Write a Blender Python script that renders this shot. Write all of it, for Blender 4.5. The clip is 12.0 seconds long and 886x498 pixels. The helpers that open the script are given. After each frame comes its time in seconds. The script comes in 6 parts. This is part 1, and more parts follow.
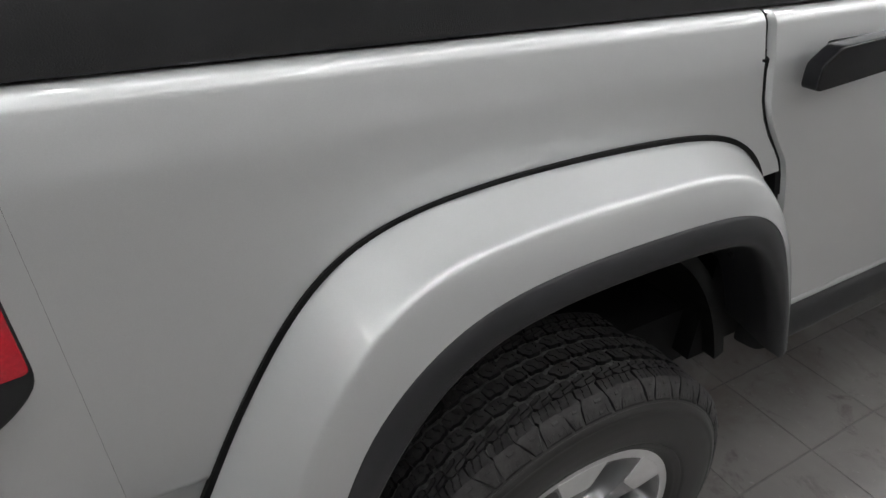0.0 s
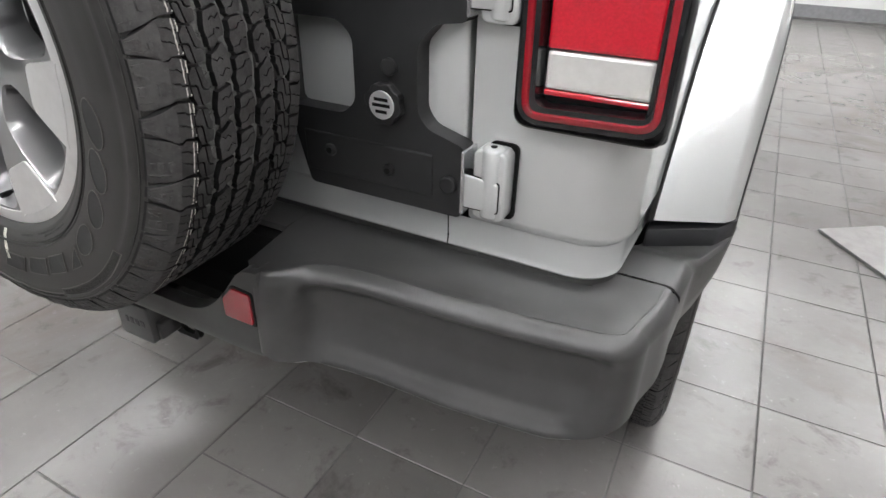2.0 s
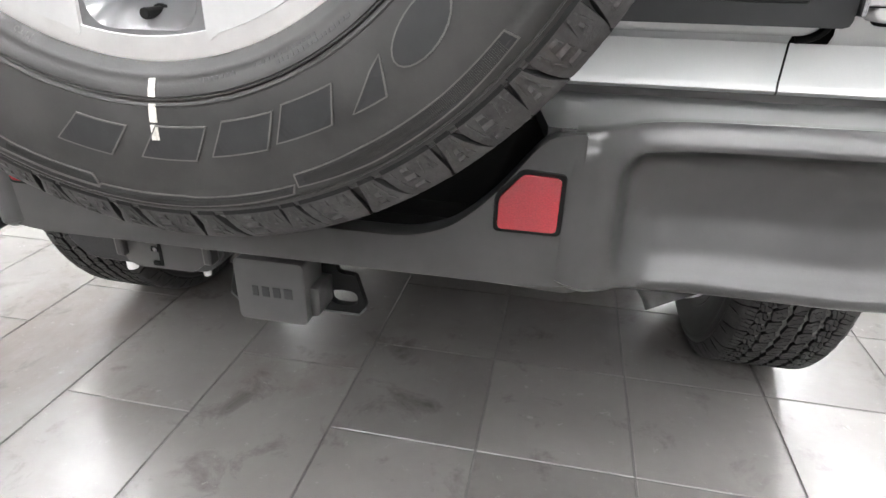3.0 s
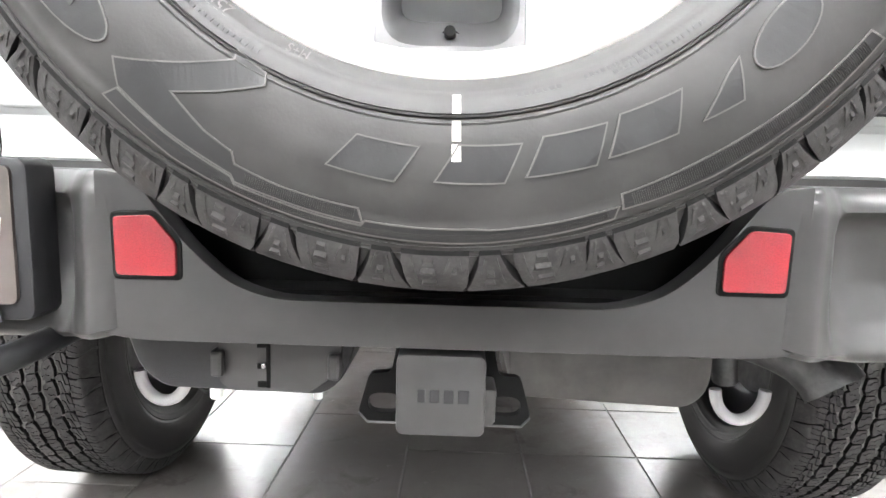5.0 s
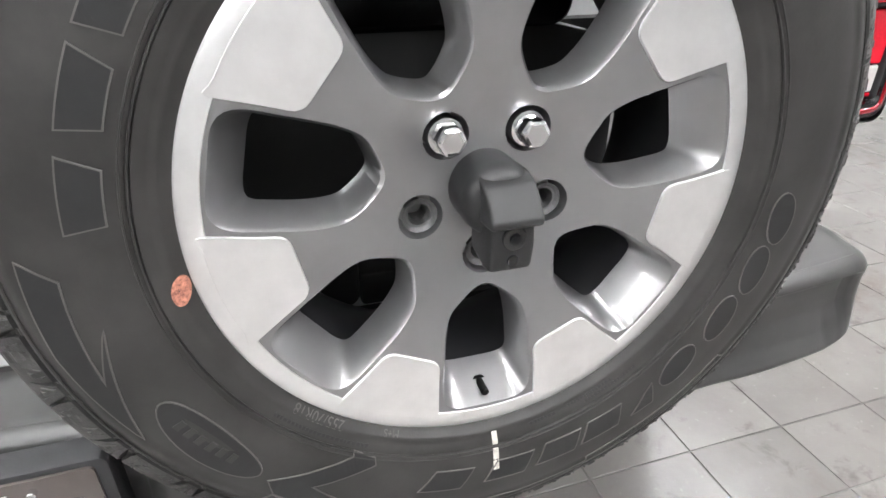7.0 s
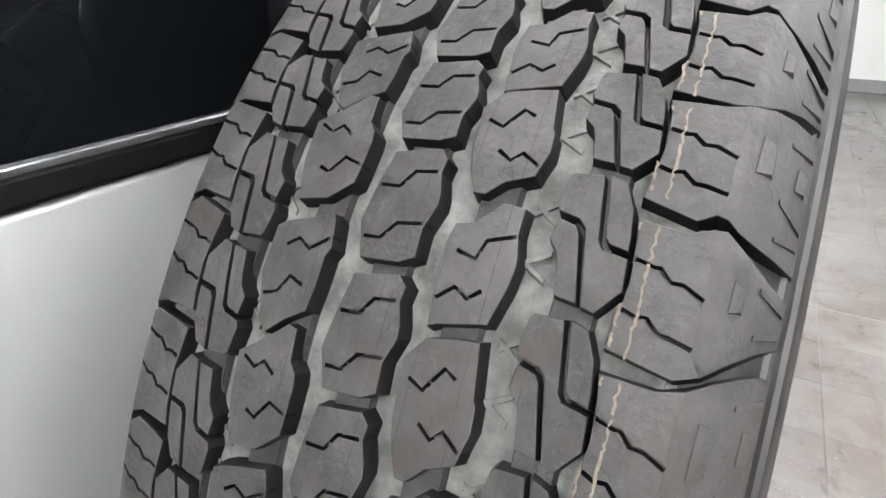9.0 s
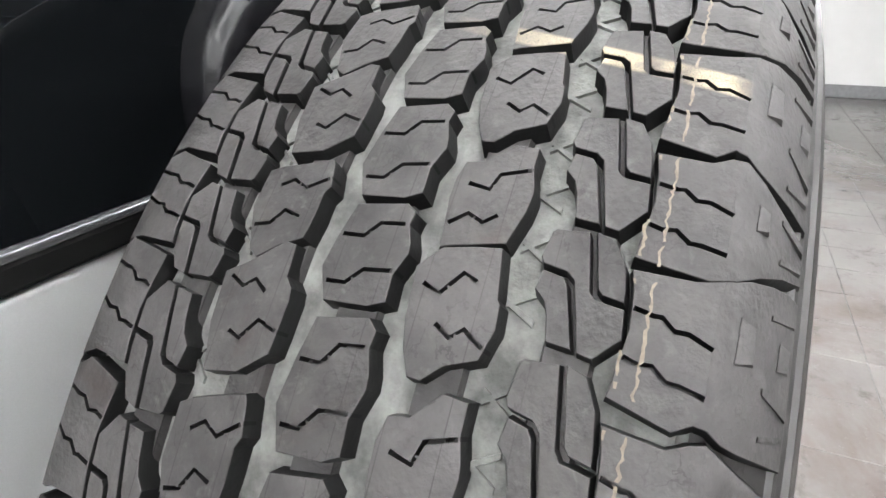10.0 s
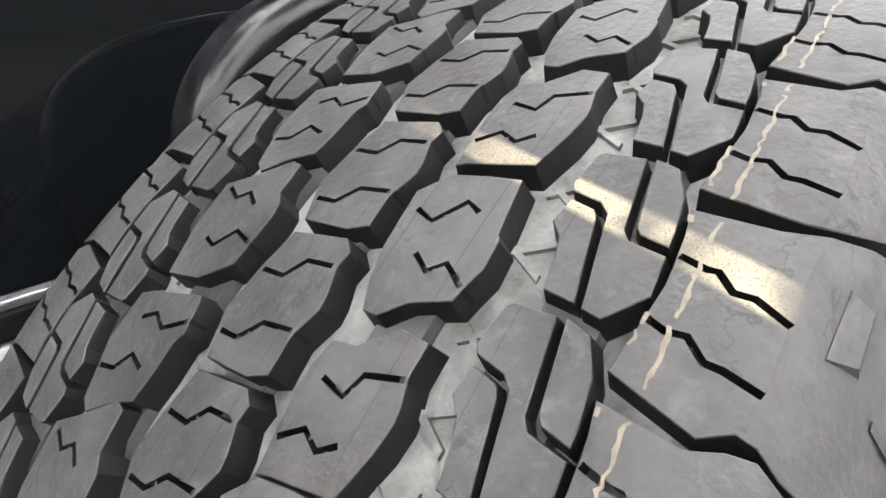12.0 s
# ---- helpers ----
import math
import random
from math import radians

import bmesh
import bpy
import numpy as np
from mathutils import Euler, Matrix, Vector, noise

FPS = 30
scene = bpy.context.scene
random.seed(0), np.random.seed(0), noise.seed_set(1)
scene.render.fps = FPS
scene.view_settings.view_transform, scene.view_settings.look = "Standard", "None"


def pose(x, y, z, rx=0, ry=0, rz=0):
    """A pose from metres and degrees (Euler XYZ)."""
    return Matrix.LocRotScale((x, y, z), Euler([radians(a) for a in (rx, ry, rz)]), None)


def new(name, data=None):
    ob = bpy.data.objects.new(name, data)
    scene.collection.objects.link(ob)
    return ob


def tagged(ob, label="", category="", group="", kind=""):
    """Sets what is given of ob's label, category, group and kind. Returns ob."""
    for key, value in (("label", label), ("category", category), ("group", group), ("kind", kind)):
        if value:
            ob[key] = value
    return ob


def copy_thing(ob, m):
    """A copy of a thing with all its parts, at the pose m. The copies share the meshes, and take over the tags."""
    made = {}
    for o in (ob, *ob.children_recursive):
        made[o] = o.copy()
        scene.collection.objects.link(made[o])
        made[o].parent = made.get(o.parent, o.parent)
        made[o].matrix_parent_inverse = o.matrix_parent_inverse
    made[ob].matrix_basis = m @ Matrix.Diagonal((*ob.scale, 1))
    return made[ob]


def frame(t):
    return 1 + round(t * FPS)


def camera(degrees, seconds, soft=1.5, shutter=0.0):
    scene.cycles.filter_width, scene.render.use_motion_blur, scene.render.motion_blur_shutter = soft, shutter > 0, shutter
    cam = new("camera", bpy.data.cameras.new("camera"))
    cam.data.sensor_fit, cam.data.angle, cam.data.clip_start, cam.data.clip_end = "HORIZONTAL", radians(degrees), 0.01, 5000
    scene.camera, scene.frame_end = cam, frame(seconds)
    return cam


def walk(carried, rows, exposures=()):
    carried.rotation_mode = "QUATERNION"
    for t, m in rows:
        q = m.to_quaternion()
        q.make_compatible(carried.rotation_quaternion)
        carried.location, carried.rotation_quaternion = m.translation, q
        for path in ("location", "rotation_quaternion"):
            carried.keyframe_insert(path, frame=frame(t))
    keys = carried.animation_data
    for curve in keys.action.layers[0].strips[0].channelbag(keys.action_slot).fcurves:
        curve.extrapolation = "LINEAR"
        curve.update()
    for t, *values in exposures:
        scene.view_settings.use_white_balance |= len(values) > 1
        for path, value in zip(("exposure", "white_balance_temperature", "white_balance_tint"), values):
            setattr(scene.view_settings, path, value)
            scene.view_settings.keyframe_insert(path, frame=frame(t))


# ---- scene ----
cam = camera(74.02, 12.0)
PATH = [
    (0, pose(1.3507, 0.5676, 1.4642, 58.009, -0.800, 61.206)),
    (0.2, pose(1.3000, 0.4556, 1.4571, 58.246, -1.478, 57.558)),
    (0.3, pose(1.3040, 0.3953, 1.4596, 58.204, -1.372, 56.928)),
    (0.5, pose(1.3176, 0.2736, 1.4576, 58.347, -1.048, 55.932)),
    (1, pose(1.2875, -0.0168, 1.4201, 59.392, -1.074, 49.725)),
    (1.5, pose(1.1210, -0.2539, 1.3430, 59.766, -1.285, 38.864)),
    (2, pose(0.9084, -0.3831, 1.2542, 59.374, -1.138, 27.556)),
    (2.5, pose(0.6054, -0.4079, 1.0862, 59.349, -1.083, 19.128)),
    (3, pose(0.3129, -0.4096, 0.9161, 63.979, -0.999, 11.817)),
    (3.5, pose(0.1284, -0.4152, 0.8176, 73.228, -1.049, 7.638)),
    (3.7, pose(0.0936, -0.4082, 0.7997, 76.918, -1.141, 6.218)),
    (5.3, pose(0.0075, -0.4240, 0.7808, 82.674, -1.266, 0.551)),
    (5.5, pose(0.0091, -0.4535, 0.8358, 79.629, -1.096, -0.256)),
    (6, pose(-0.0239, -0.4835, 1.0042, 67.526, -0.991, -2.676)),
    (6.5, pose(-0.1101, -0.4662, 1.1703, 62.127, -0.217, -7.531)),
    (7, pose(-0.1836, -0.4268, 1.2961, 61.847, -0.015, -17.667)),
    (7.2, pose(-0.2333, -0.4128, 1.3352, 61.958, 0.106, -23.006)),
    (8.8, pose(-0.4565, -0.0130, 1.4274, 65.414, -0.172, -58.311)),
    (9, pose(-0.4657, 0.0080, 1.4264, 64.719, 0.041, -61.422)),
    (9.5, pose(-0.4779, 0.0243, 1.4245, 65.055, -0.127, -65.276)),
    (10, pose(-0.4186, 0.0207, 1.4591, 65.565, 0.714, -65.523)),
    (10.5, pose(-0.3726, 0.0131, 1.4722, 65.531, 0.973, -59.731)),
    (11, pose(-0.3458, 0.0011, 1.4762, 65.404, 0.969, -54.035)),
    (11.5, pose(-0.3337, 0.0004, 1.4785, 66.334, 0.831, -52.026)),
    (12, pose(-0.3224, 0.0026, 1.4737, 66.861, 0.253, -50.044)),
]
EXPOSURES = [(0.0, -0.78), (1.0, -0.4), (1.5, 0.0), (2.5, 0.5), (3.0, 1.2), (3.7, 1.98), (5.3, 2.12), (6.0, 1.85), (6.5, 1.4), (7.2, 0.85), (8.8, 0.95), (10.5, 0.98), (12.0, 1.08)]
walk(cam, PATH, EXPOSURES)

# ---- world and light ----
world = bpy.data.worlds.new("world")
scene.world = world
world.use_nodes = True
world.node_tree.nodes["Background"].inputs[0].default_value = (0.9, 0.95, 1.0, 1)
world.node_tree.nodes["Background"].inputs[1].default_value = 0.3
TUBE_STRENGTH = 34.0
ROOM = (-6.5, 9.0, -6.0, 9.4, 3.2)     # west, east, south, north, ceiling height

# ---- materials ----
def mat(name, color, rough=0.5, metal=0.0, coat=0.0, vary=0.0, scale=20.0, bump=0.0, bscale=200.0,
        color2=None, rvary=0.0, spec=0.5, per_object=0.0, place=False):
    m = bpy.data.materials.new(name)
    m.use_nodes = True
    nt = m.node_tree
    b = nt.nodes["Principled BSDF"]
    b.inputs["Base Color"].default_value = (*color, 1)
    b.inputs["Roughness"].default_value = rough
    b.inputs["Metallic"].default_value = metal
    b.inputs["Specular IOR Level"].default_value = spec
    if coat:
        b.inputs["Coat Weight"].default_value = coat
        b.inputs["Coat Roughness"].default_value = 0.03
        b.inputs["Coat IOR"].default_value = 1.6
    coords = nt.nodes.new("ShaderNodeNewGeometry").outputs["Position"] if place else nt.nodes.new("ShaderNodeTexCoord").outputs["Object"]
    last = None
    if vary or color2:
        n = nt.nodes.new("ShaderNodeTexNoise")
        n.inputs["Scale"].default_value = scale
        n.inputs["Detail"].default_value = 8
        n.inputs["Roughness"].default_value = 0.62
        nt.links.new(coords, n.inputs["Vector"])
        r = nt.nodes.new("ShaderNodeValToRGB")
        c2 = color2 or [min(1, c * (1 + vary)) for c in color]
        c1 = color if color2 else [c * (1 - vary) for c in color]
        r.color_ramp.elements[0].position, r.color_ramp.elements[1].position = 0.36, 0.66
        r.color_ramp.elements[0].color = (*c1, 1)
        r.color_ramp.elements[1].color = (*c2, 1)
        nt.links.new(n.outputs["Fac"], r.inputs["Fac"])
        last = r.outputs["Color"]
        if per_object:
            oi = nt.nodes.new("ShaderNodeObjectInfo")
            mr = nt.nodes.new("ShaderNodeMapRange")
            mr.inputs["To Min"].default_value, mr.inputs["To Max"].default_value = 1 - per_object, 1 + per_object
            nt.links.new(oi.outputs["Random"], mr.inputs["Value"])
            hs = nt.nodes.new("ShaderNodeHueSaturation")
            nt.links.new(mr.outputs["Result"], hs.inputs["Value"])
            nt.links.new(last, hs.inputs["Color"])
            last = hs.outputs["Color"]
        nt.links.new(last, b.inputs["Base Color"])
        if rvary:
            mr = nt.nodes.new("ShaderNodeMapRange")
            mr.inputs["To Min"].default_value, mr.inputs["To Max"].default_value = max(0.05, rough - rvary), rough + rvary
            nt.links.new(n.outputs["Fac"], mr.inputs["Value"])
            nt.links.new(mr.outputs["Result"], b.inputs["Roughness"])
    if bump:
        n2 = nt.nodes.new("ShaderNodeTexNoise")
        n2.inputs["Scale"].default_value = bscale
        n2.inputs["Detail"].default_value = 4
        nt.links.new(coords, n2.inputs["Vector"])
        bp = nt.nodes.new("ShaderNodeBump")
        bp.inputs["Strength"].default_value = bump
        bp.inputs["Distance"].default_value = 0.002
        nt.links.new(n2.outputs["Fac"], bp.inputs["Height"])
        nt.links.new(bp.outputs["Normal"], b.inputs["Normal"])
    return m


def lamp_mat(name, color, strength):
    m = bpy.data.materials.new(name)
    m.use_nodes = True
    nt = m.node_tree
    nt.nodes.remove(nt.nodes["Principled BSDF"])
    e = nt.nodes.new("ShaderNodeEmission")
    e.inputs["Color"].default_value = (*color, 1)
    e.inputs["Strength"].default_value = strength
    nt.links.new(e.outputs[0], nt.nodes["Material Output"].inputs[0])
    return m


M = {}
M["paint"] = mat("silver_paint", (0.665, 0.675, 0.673), 0.48, 0.58, 1.0, 0.03, 900)
M["black_plastic"] = mat("black_textured_plastic", (0.0105, 0.0105, 0.0113), 0.5, 0, 0, 0.25, 14, 0.12, 1400, rvary=0.06)
M["bumper"] = mat("charcoal_plastic", (0.040, 0.039, 0.0388), 0.345, 0, 0, 0.18, 9, 0.03, 260, rvary=0.07, spec=0.6)
M["trim"] = mat("dark_trim", (0.019, 0.019, 0.021), 0.45, 0, 0, 0.2, 12, 0.25, 900)
M["top"] = mat("hardtop", (0.018, 0.018, 0.019), 0.48, 0, 0, 0.15, 10, 0.4, 700)
M["glass_dark"] = mat("tinted_glass", (0.003, 0.0035, 0.004), 0.03, 0, 0.0, spec=0.2)
M["satin_black"] = mat("satin_black_plastic", (0.006, 0.006, 0.007), 0.22, 0, 0, 0.1, 20, 0.1, 700, spec=0.3)
M["gasket"] = mat("rubber_gasket", (0.006, 0.006, 0.006), 0.6, spec=0.15)
M["chrome"] = mat("chrome", (0.85, 0.85, 0.86), 0.08, 1.0)
M["edge_bright"] = mat("bright_strip", (0.6, 0.6, 0.62), 0.25, 0.9)
M["sidewall"] = mat("tyre_sidewall", (0.0235, 0.0222, 0.0214), 0.45, 0, 0, 0.30, 14, 0.06, 400, rvary=0.12, spec=0.48)
M["sidewall_edge"] = mat("tyre_moulded_edge", (0.085, 0.080, 0.076), 0.45, 0, 0, 0.1, 40)
M["tyre_dark"] = mat("tyre_raised_rubber", (0.011, 0.011, 0.0115), 0.5, 0, 0, 0.2, 40, 0.06, 700)
M["tread_floor"] = mat("dusty_groove_rubber", (0.115, 0.117, 0.111), 0.75, 0, 0, 0.45, 70, 0.35, 300, spec=0.25)
M["machined"] = mat("machined_alloy", (0.88, 0.88, 0.88), 0.36, 0.85, 0.5, 0.04, 30, 0.03, 600)
M["rim_grey"] = mat("grey_wheel_paint", (0.225, 0.222, 0.228), 0.30, 0.65, 1.0, 0.03, 25)
# dark copy of the wheel paint for rim back and cap: shade in its colour
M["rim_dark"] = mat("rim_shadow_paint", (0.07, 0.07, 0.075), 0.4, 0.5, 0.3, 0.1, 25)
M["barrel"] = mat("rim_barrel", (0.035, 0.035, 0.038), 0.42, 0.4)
M["red_lens"] = mat("red_lens", (0.48, 0.008, 0.021), 0.08, 0, 1.0, 0.12, 300, 0.1, 900)
M["red_ring"] = mat("red_light_ring", (0.25, 0.004, 0.011), 0.14, 0, 1.0, 0.25, 900, 0.3, 1200)
M["clear_lens"] = mat("clear_lens", (0.66, 0.65, 0.63), 0.16, 0.15, 1.0, 0.05, 60, 0.12, 900)
M["gloss_black"] = mat("gloss_black", (0.008, 0.008, 0.009), 0.12, 0, 0.5)
M["reflector"] = mat("red_reflector", (0.30, 0.014, 0.022), 0.12, 0.0, 1.0, 0.2, 700, 0.35, 1500)
M["tile"] = mat("slate_tile", (0.125, 0.117, 0.112), 0.25, 0, 0, scale=2.6, bump=0.4, bscale=22, color2=(0.188, 0.178, 0.171), rvary=0.0, per_object=0.12, place=True, spec=0.7)

ramp = next(n for n in M["tile"].node_tree.nodes if n.type == "VALTORGB").color_ramp
ramp.elements[0].position, ramp.elements[1].position = 0.15, 0.90


def stains(m, scale, lo, hi, color, seed, amount=1.0, rough=None):
    """Blotches of another colour where a coarse noise is high, laid over a material."""
    nt = m.node_tree
    b = nt.nodes["Principled BSDF"]
    src = b.inputs["Base Color"].links[0].from_socket
    geo = nt.nodes.new("ShaderNodeNewGeometry")
    add = nt.nodes.new("ShaderNodeVectorMath")
    add.inputs[1].default_value = (seed, seed * 1.7, seed * 0.6)
    nt.links.new(geo.outputs["Position"], add.inputs[0])
    n = nt.nodes.new("ShaderNodeTexNoise")
    n.inputs["Scale"].default_value = scale
    n.inputs["Detail"].default_value = 10
    n.inputs["Roughness"].default_value = 0.68
    n.inputs["Distortion"].default_value = 0.4
    nt.links.new(add.outputs[0], n.inputs["Vector"])
    mr = nt.nodes.new("ShaderNodeMapRange")
    mr.inputs["From Min"].default_value, mr.inputs["From Max"].default_value = lo, hi
    mr.inputs["To Max"].default_value = amount
    nt.links.new(n.outputs["Fac"], mr.inputs["Value"])
    mix = nt.nodes.new("ShaderNodeMix")
    mix.data_type = "RGBA"
    nt.links.new(mr.outputs["Result"], mix.inputs["Factor"])
    nt.links.new(src, mix.inputs["A"])
    mix.inputs["B"].default_value = (*color, 1)
    nt.links.new(mix.outputs["Result"], b.inputs["Base Color"])


stains(M["tile"], 0.9, 0.50, 0.66, (0.100, 0.078, 0.068), 3.1, 0.75)      # brownish dirt
stains(M["tile"], 8.0, 0.56, 0.78, (0.040, 0.034, 0.031), 9.7, 0.8)   # oil spots
stains(M["tile"], 2.2, 0.50, 0.80, (0.30, 0.29, 0.28), 17.3, 0.16)       # pale scuffs
stains(M["tile"], 45.0, 0.62, 0.70, (0.36, 0.35, 0.34), 23.9, 0.25)
rough_noise = M["tile"].node_tree.nodes.new("ShaderNodeTexNoise")
rough_noise.inputs["Scale"].default_value = 9.0
rough_noise.inputs["Detail"].default_value = 9
rough_noise.inputs["Roughness"].default_value = 0.7
rough_map = M["tile"].node_tree.nodes.new("ShaderNodeMapRange")
for k, v in (("From Min", 0.30), ("From Max", 0.72), ("To Min", 0.21), ("To Max", 0.266)):
    rough_map.inputs[k].default_value = v
tile_links = M["tile"].node_tree.links
tile_links.new(M["tile"].node_tree.nodes.new("ShaderNodeNewGeometry").outputs["Position"], rough_noise.inputs["Vector"])
tile_links.new(rough_noise.outputs["Fac"], rough_map.inputs["Value"])
tile_links.new(rough_map.outputs["Result"], M["tile"].node_tree.nodes["Principled BSDF"].inputs["Roughness"])
M["grout"] = mat("grout", (0.05, 0.047, 0.044), 0.85, scale=1.3, color2=(0.15, 0.145, 0.14))
M["wall_grey"] = mat("grey_wall", (0.20, 0.20, 0.20), 0.6, vary=0.05, scale=2, bump=0.1, bscale=120)
M["wall"] = mat("white_wall", (0.80, 0.80, 0.79), 0.6, vary=0.03, scale=2, bump=0.1, bscale=120)
M["ceiling"] = mat("white_ceiling", (0.78, 0.78, 0.78), 0.7, vary=0.03, scale=2)
M["base"] = mat("grey_baseboard", (0.22, 0.22, 0.23), 0.5, vary=0.1)
M["steel"] = mat("dark_steel", (0.10, 0.10, 0.10), 0.45, 0.7, 0, 0.3, 30, 0.2, 200)
M["muffler"] = mat("aluminised_steel", (0.11, 0.107, 0.104), 0.5, 0.5, 0, 0.2, 14, 0.2, 60)
M["black_metal"] = mat("black_metal", (0.015, 0.015, 0.016), 0.35, 0.2)
M["white_paint"] = mat("white_marking", (0.55, 0.53, 0.48), 0.6, vary=0.3, scale=300)
M["cream_paint"] = mat("cream_marking", (0.13, 0.108, 0.08), 0.7, vary=0.25, scale=500)
M["orange_paint"] = mat("orange_marking", (0.36, 0.145, 0.10), 0.7, vary=0.6, scale=220)
M["plate"] = mat("brown_plate", (0.085, 0.070, 0.065), 0.45, 0, 0.2, 0.1, 20)
M["letter_white"] = mat("white_print", (0.75, 0.75, 0.75), 0.5)
M["tube"] = lamp_mat("tube_light", (0.985, 0.99, 1.0), TUBE_STRENGTH)
M["board"] = mat("grey_board", (0.27, 0.26, 0.255), 0.6, vary=0.1)


# tread rubber: block tops with dusty patches and, on the spare, a chalk stroke
def tread_material(chalk):
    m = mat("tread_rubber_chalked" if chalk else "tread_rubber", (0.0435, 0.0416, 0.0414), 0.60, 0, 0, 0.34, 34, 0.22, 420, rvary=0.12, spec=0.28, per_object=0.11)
    nt = m.node_tree
    b = nt.nodes["Principled BSDF"]
    # hairline mould joints that run round the tyre
    ring = nt.nodes.new("ShaderNodeSeparateXYZ")
    nt.links.new(nt.nodes.new("ShaderNodeTexCoord").outputs["Object"], ring.inputs[0])
    line = None
    for v in (0.0525, 0.0700, 0.0868, 0.1010, 0.1165, 0.1340, 0.1505, 0.1640):
        near_line = nt.nodes.new("ShaderNodeMath")
        near_line.operation = "COMPARE"
        near_line.inputs[1].default_value, near_line.inputs[2].default_value = v, 0.00016
        nt.links.new(ring.outputs["Y"], near_line.inputs[0])
        if line is None:
            line = near_line.outputs[0]
        else:
            most = nt.nodes.new("ShaderNodeMath")
            most.operation = "MAXIMUM"
            nt.links.new(line, most.inputs[0])
            nt.links.new(near_line.outputs[0], most.inputs[1])
            line = most.outputs[0]
    dim = nt.nodes.new("ShaderNodeMix")
    dim.data_type = "RGBA"
    faint = nt.nodes.new("ShaderNodeMath")
    faint.operation = "MULTIPLY"
    faint.inputs[1].default_value = 0.6
    nt.links.new(line, faint.inputs[0])
    nt.links.new(faint.outputs[0], dim.inputs["Factor"])
    nt.links.new(b.inputs["Base Color"].links[0].from_socket, dim.inputs["A"])
    dim.inputs["B"].default_value = (0.012, 0.0115, 0.011, 1)
    nt.links.new(dim.outputs["Result"], b.inputs["Base Color"])
    # thin wavy flow lines left by the mould
    place = nt.nodes.new("ShaderNodeNewGeometry")
    flow = nt.nodes.new("ShaderNodeTexNoise")
    flow.inputs["Scale"].default_value, flow.inputs["Detail"].default_value, flow.inputs["Roughness"].default_value = 55, 5, 0.55
    nt.links.new(place.outputs["Position"], flow.inputs["Vector"])
    here = nt.nodes.new("ShaderNodeTexNoise")
    here.inputs["Scale"].default_value = 28
    nt.links.new(place.outputs["Position"], here.inputs["Vector"])
    curl = nt.nodes.new("ShaderNodeMath")
    curl.operation = "COMPARE"
    curl.inputs[1].default_value, curl.inputs[2].default_value = 0.53, 0.0075
    nt.links.new(flow.outputs["Fac"], curl.inputs[0])
    some = nt.nodes.new("ShaderNodeMapRange")
    some.inputs["From Min"].default_value, some.inputs["From Max"].default_value = 0.46, 0.60
    some.inputs["To Max"].default_value = 0.50
    nt.links.new(here.outputs["Fac"], some.inputs["Value"])
    both = nt.nodes.new("ShaderNodeMath")
    both.operation = "MULTIPLY"
    nt.links.new(curl.outputs[0], both.inputs[0])
    nt.links.new(some.outputs["Result"], both.inputs[1])
    flow_mix = nt.nodes.new("ShaderNodeMix")
    flow_mix.data_type = "RGBA"
    nt.links.new(both.outputs[0], flow_mix.inputs["Factor"])
    nt.links.new(b.inputs["Base Color"].links[0].from_socket, flow_mix.inputs["A"])
    flow_mix.inputs["B"].default_value = (0.014, 0.0135, 0.013, 1)
    nt.links.new(flow_mix.outputs["Result"], b.inputs["Base Color"])
    if chalk:
        src = b.inputs["Base Color"].links[0].from_socket
        geo = nt.nodes.new("ShaderNodeNewGeometry")
        sub = nt.nodes.new("ShaderNodeVectorMath")
        sub.operation = "SUBTRACT"
        sub.inputs[1].default_value = (0, 0, ZC)
        nt.links.new(geo.outputs["Position"], sub.inputs[0])
        a = math.pi - CHALK_U / (1000 * RT)
        tangent = Vector((math.sin(a), 0, -math.cos(a)))          # towards growing u
        n = Vector((tangent.x, -0.265, tangent.z)).normalized()
        dot = nt.nodes.new("ShaderNodeVectorMath")
        dot.operation = "DOT_PRODUCT"
        dot.inputs[1].default_value = n
        nt.links.new(sub.outputs[0], dot.inputs[0])
        noi = nt.nodes.new("ShaderNodeTexNoise")
        noi.inputs["Scale"].default_value = 2600
        nt.links.new(geo.outputs["Position"], noi.inputs["Vector"])
        big = nt.nodes.new("ShaderNodeTexNoise")
        big.inputs["Scale"].default_value = 45
        nt.links.new(geo.outputs["Position"], big.inputs["Vector"])
        ab = nt.nodes.new("ShaderNodeMath")
        ab.operation = "ABSOLUTE"
        nt.links.new(dot.outputs["Value"], ab.inputs[0])
        band = nt.nodes.new("ShaderNodeMapRange")
        band.inputs["From Min"].default_value, band.inputs["From Max"].default_value = 0.0044, 0.0030
        nt.links.new(ab.outputs[0], band.inputs["Value"])
        up = nt.nodes.new("ShaderNodeSeparateXYZ")
        nt.links.new(sub.outputs[0], up.inputs[0])
        ln = nt.nodes.new("ShaderNodeCombineXYZ")
        nt.links.new(up.outputs["X"], ln.inputs["X"])
        nt.links.new(up.outputs["Z"], ln.inputs["Z"])
        le = nt.nodes.new("ShaderNodeVectorMath")
        le.operation = "LENGTH"
        nt.links.new(ln.outputs[0], le.inputs[0])
        rad = nt.nodes.new("ShaderNodeMapRange")
        rad.inputs["From Min"].default_value, rad.inputs["From Max"].default_value = RT - 0.0045, RT - 0.0025
        nt.links.new(le.outputs["Value"], rad.inputs["Value"])
        x = band.outputs["Result"]
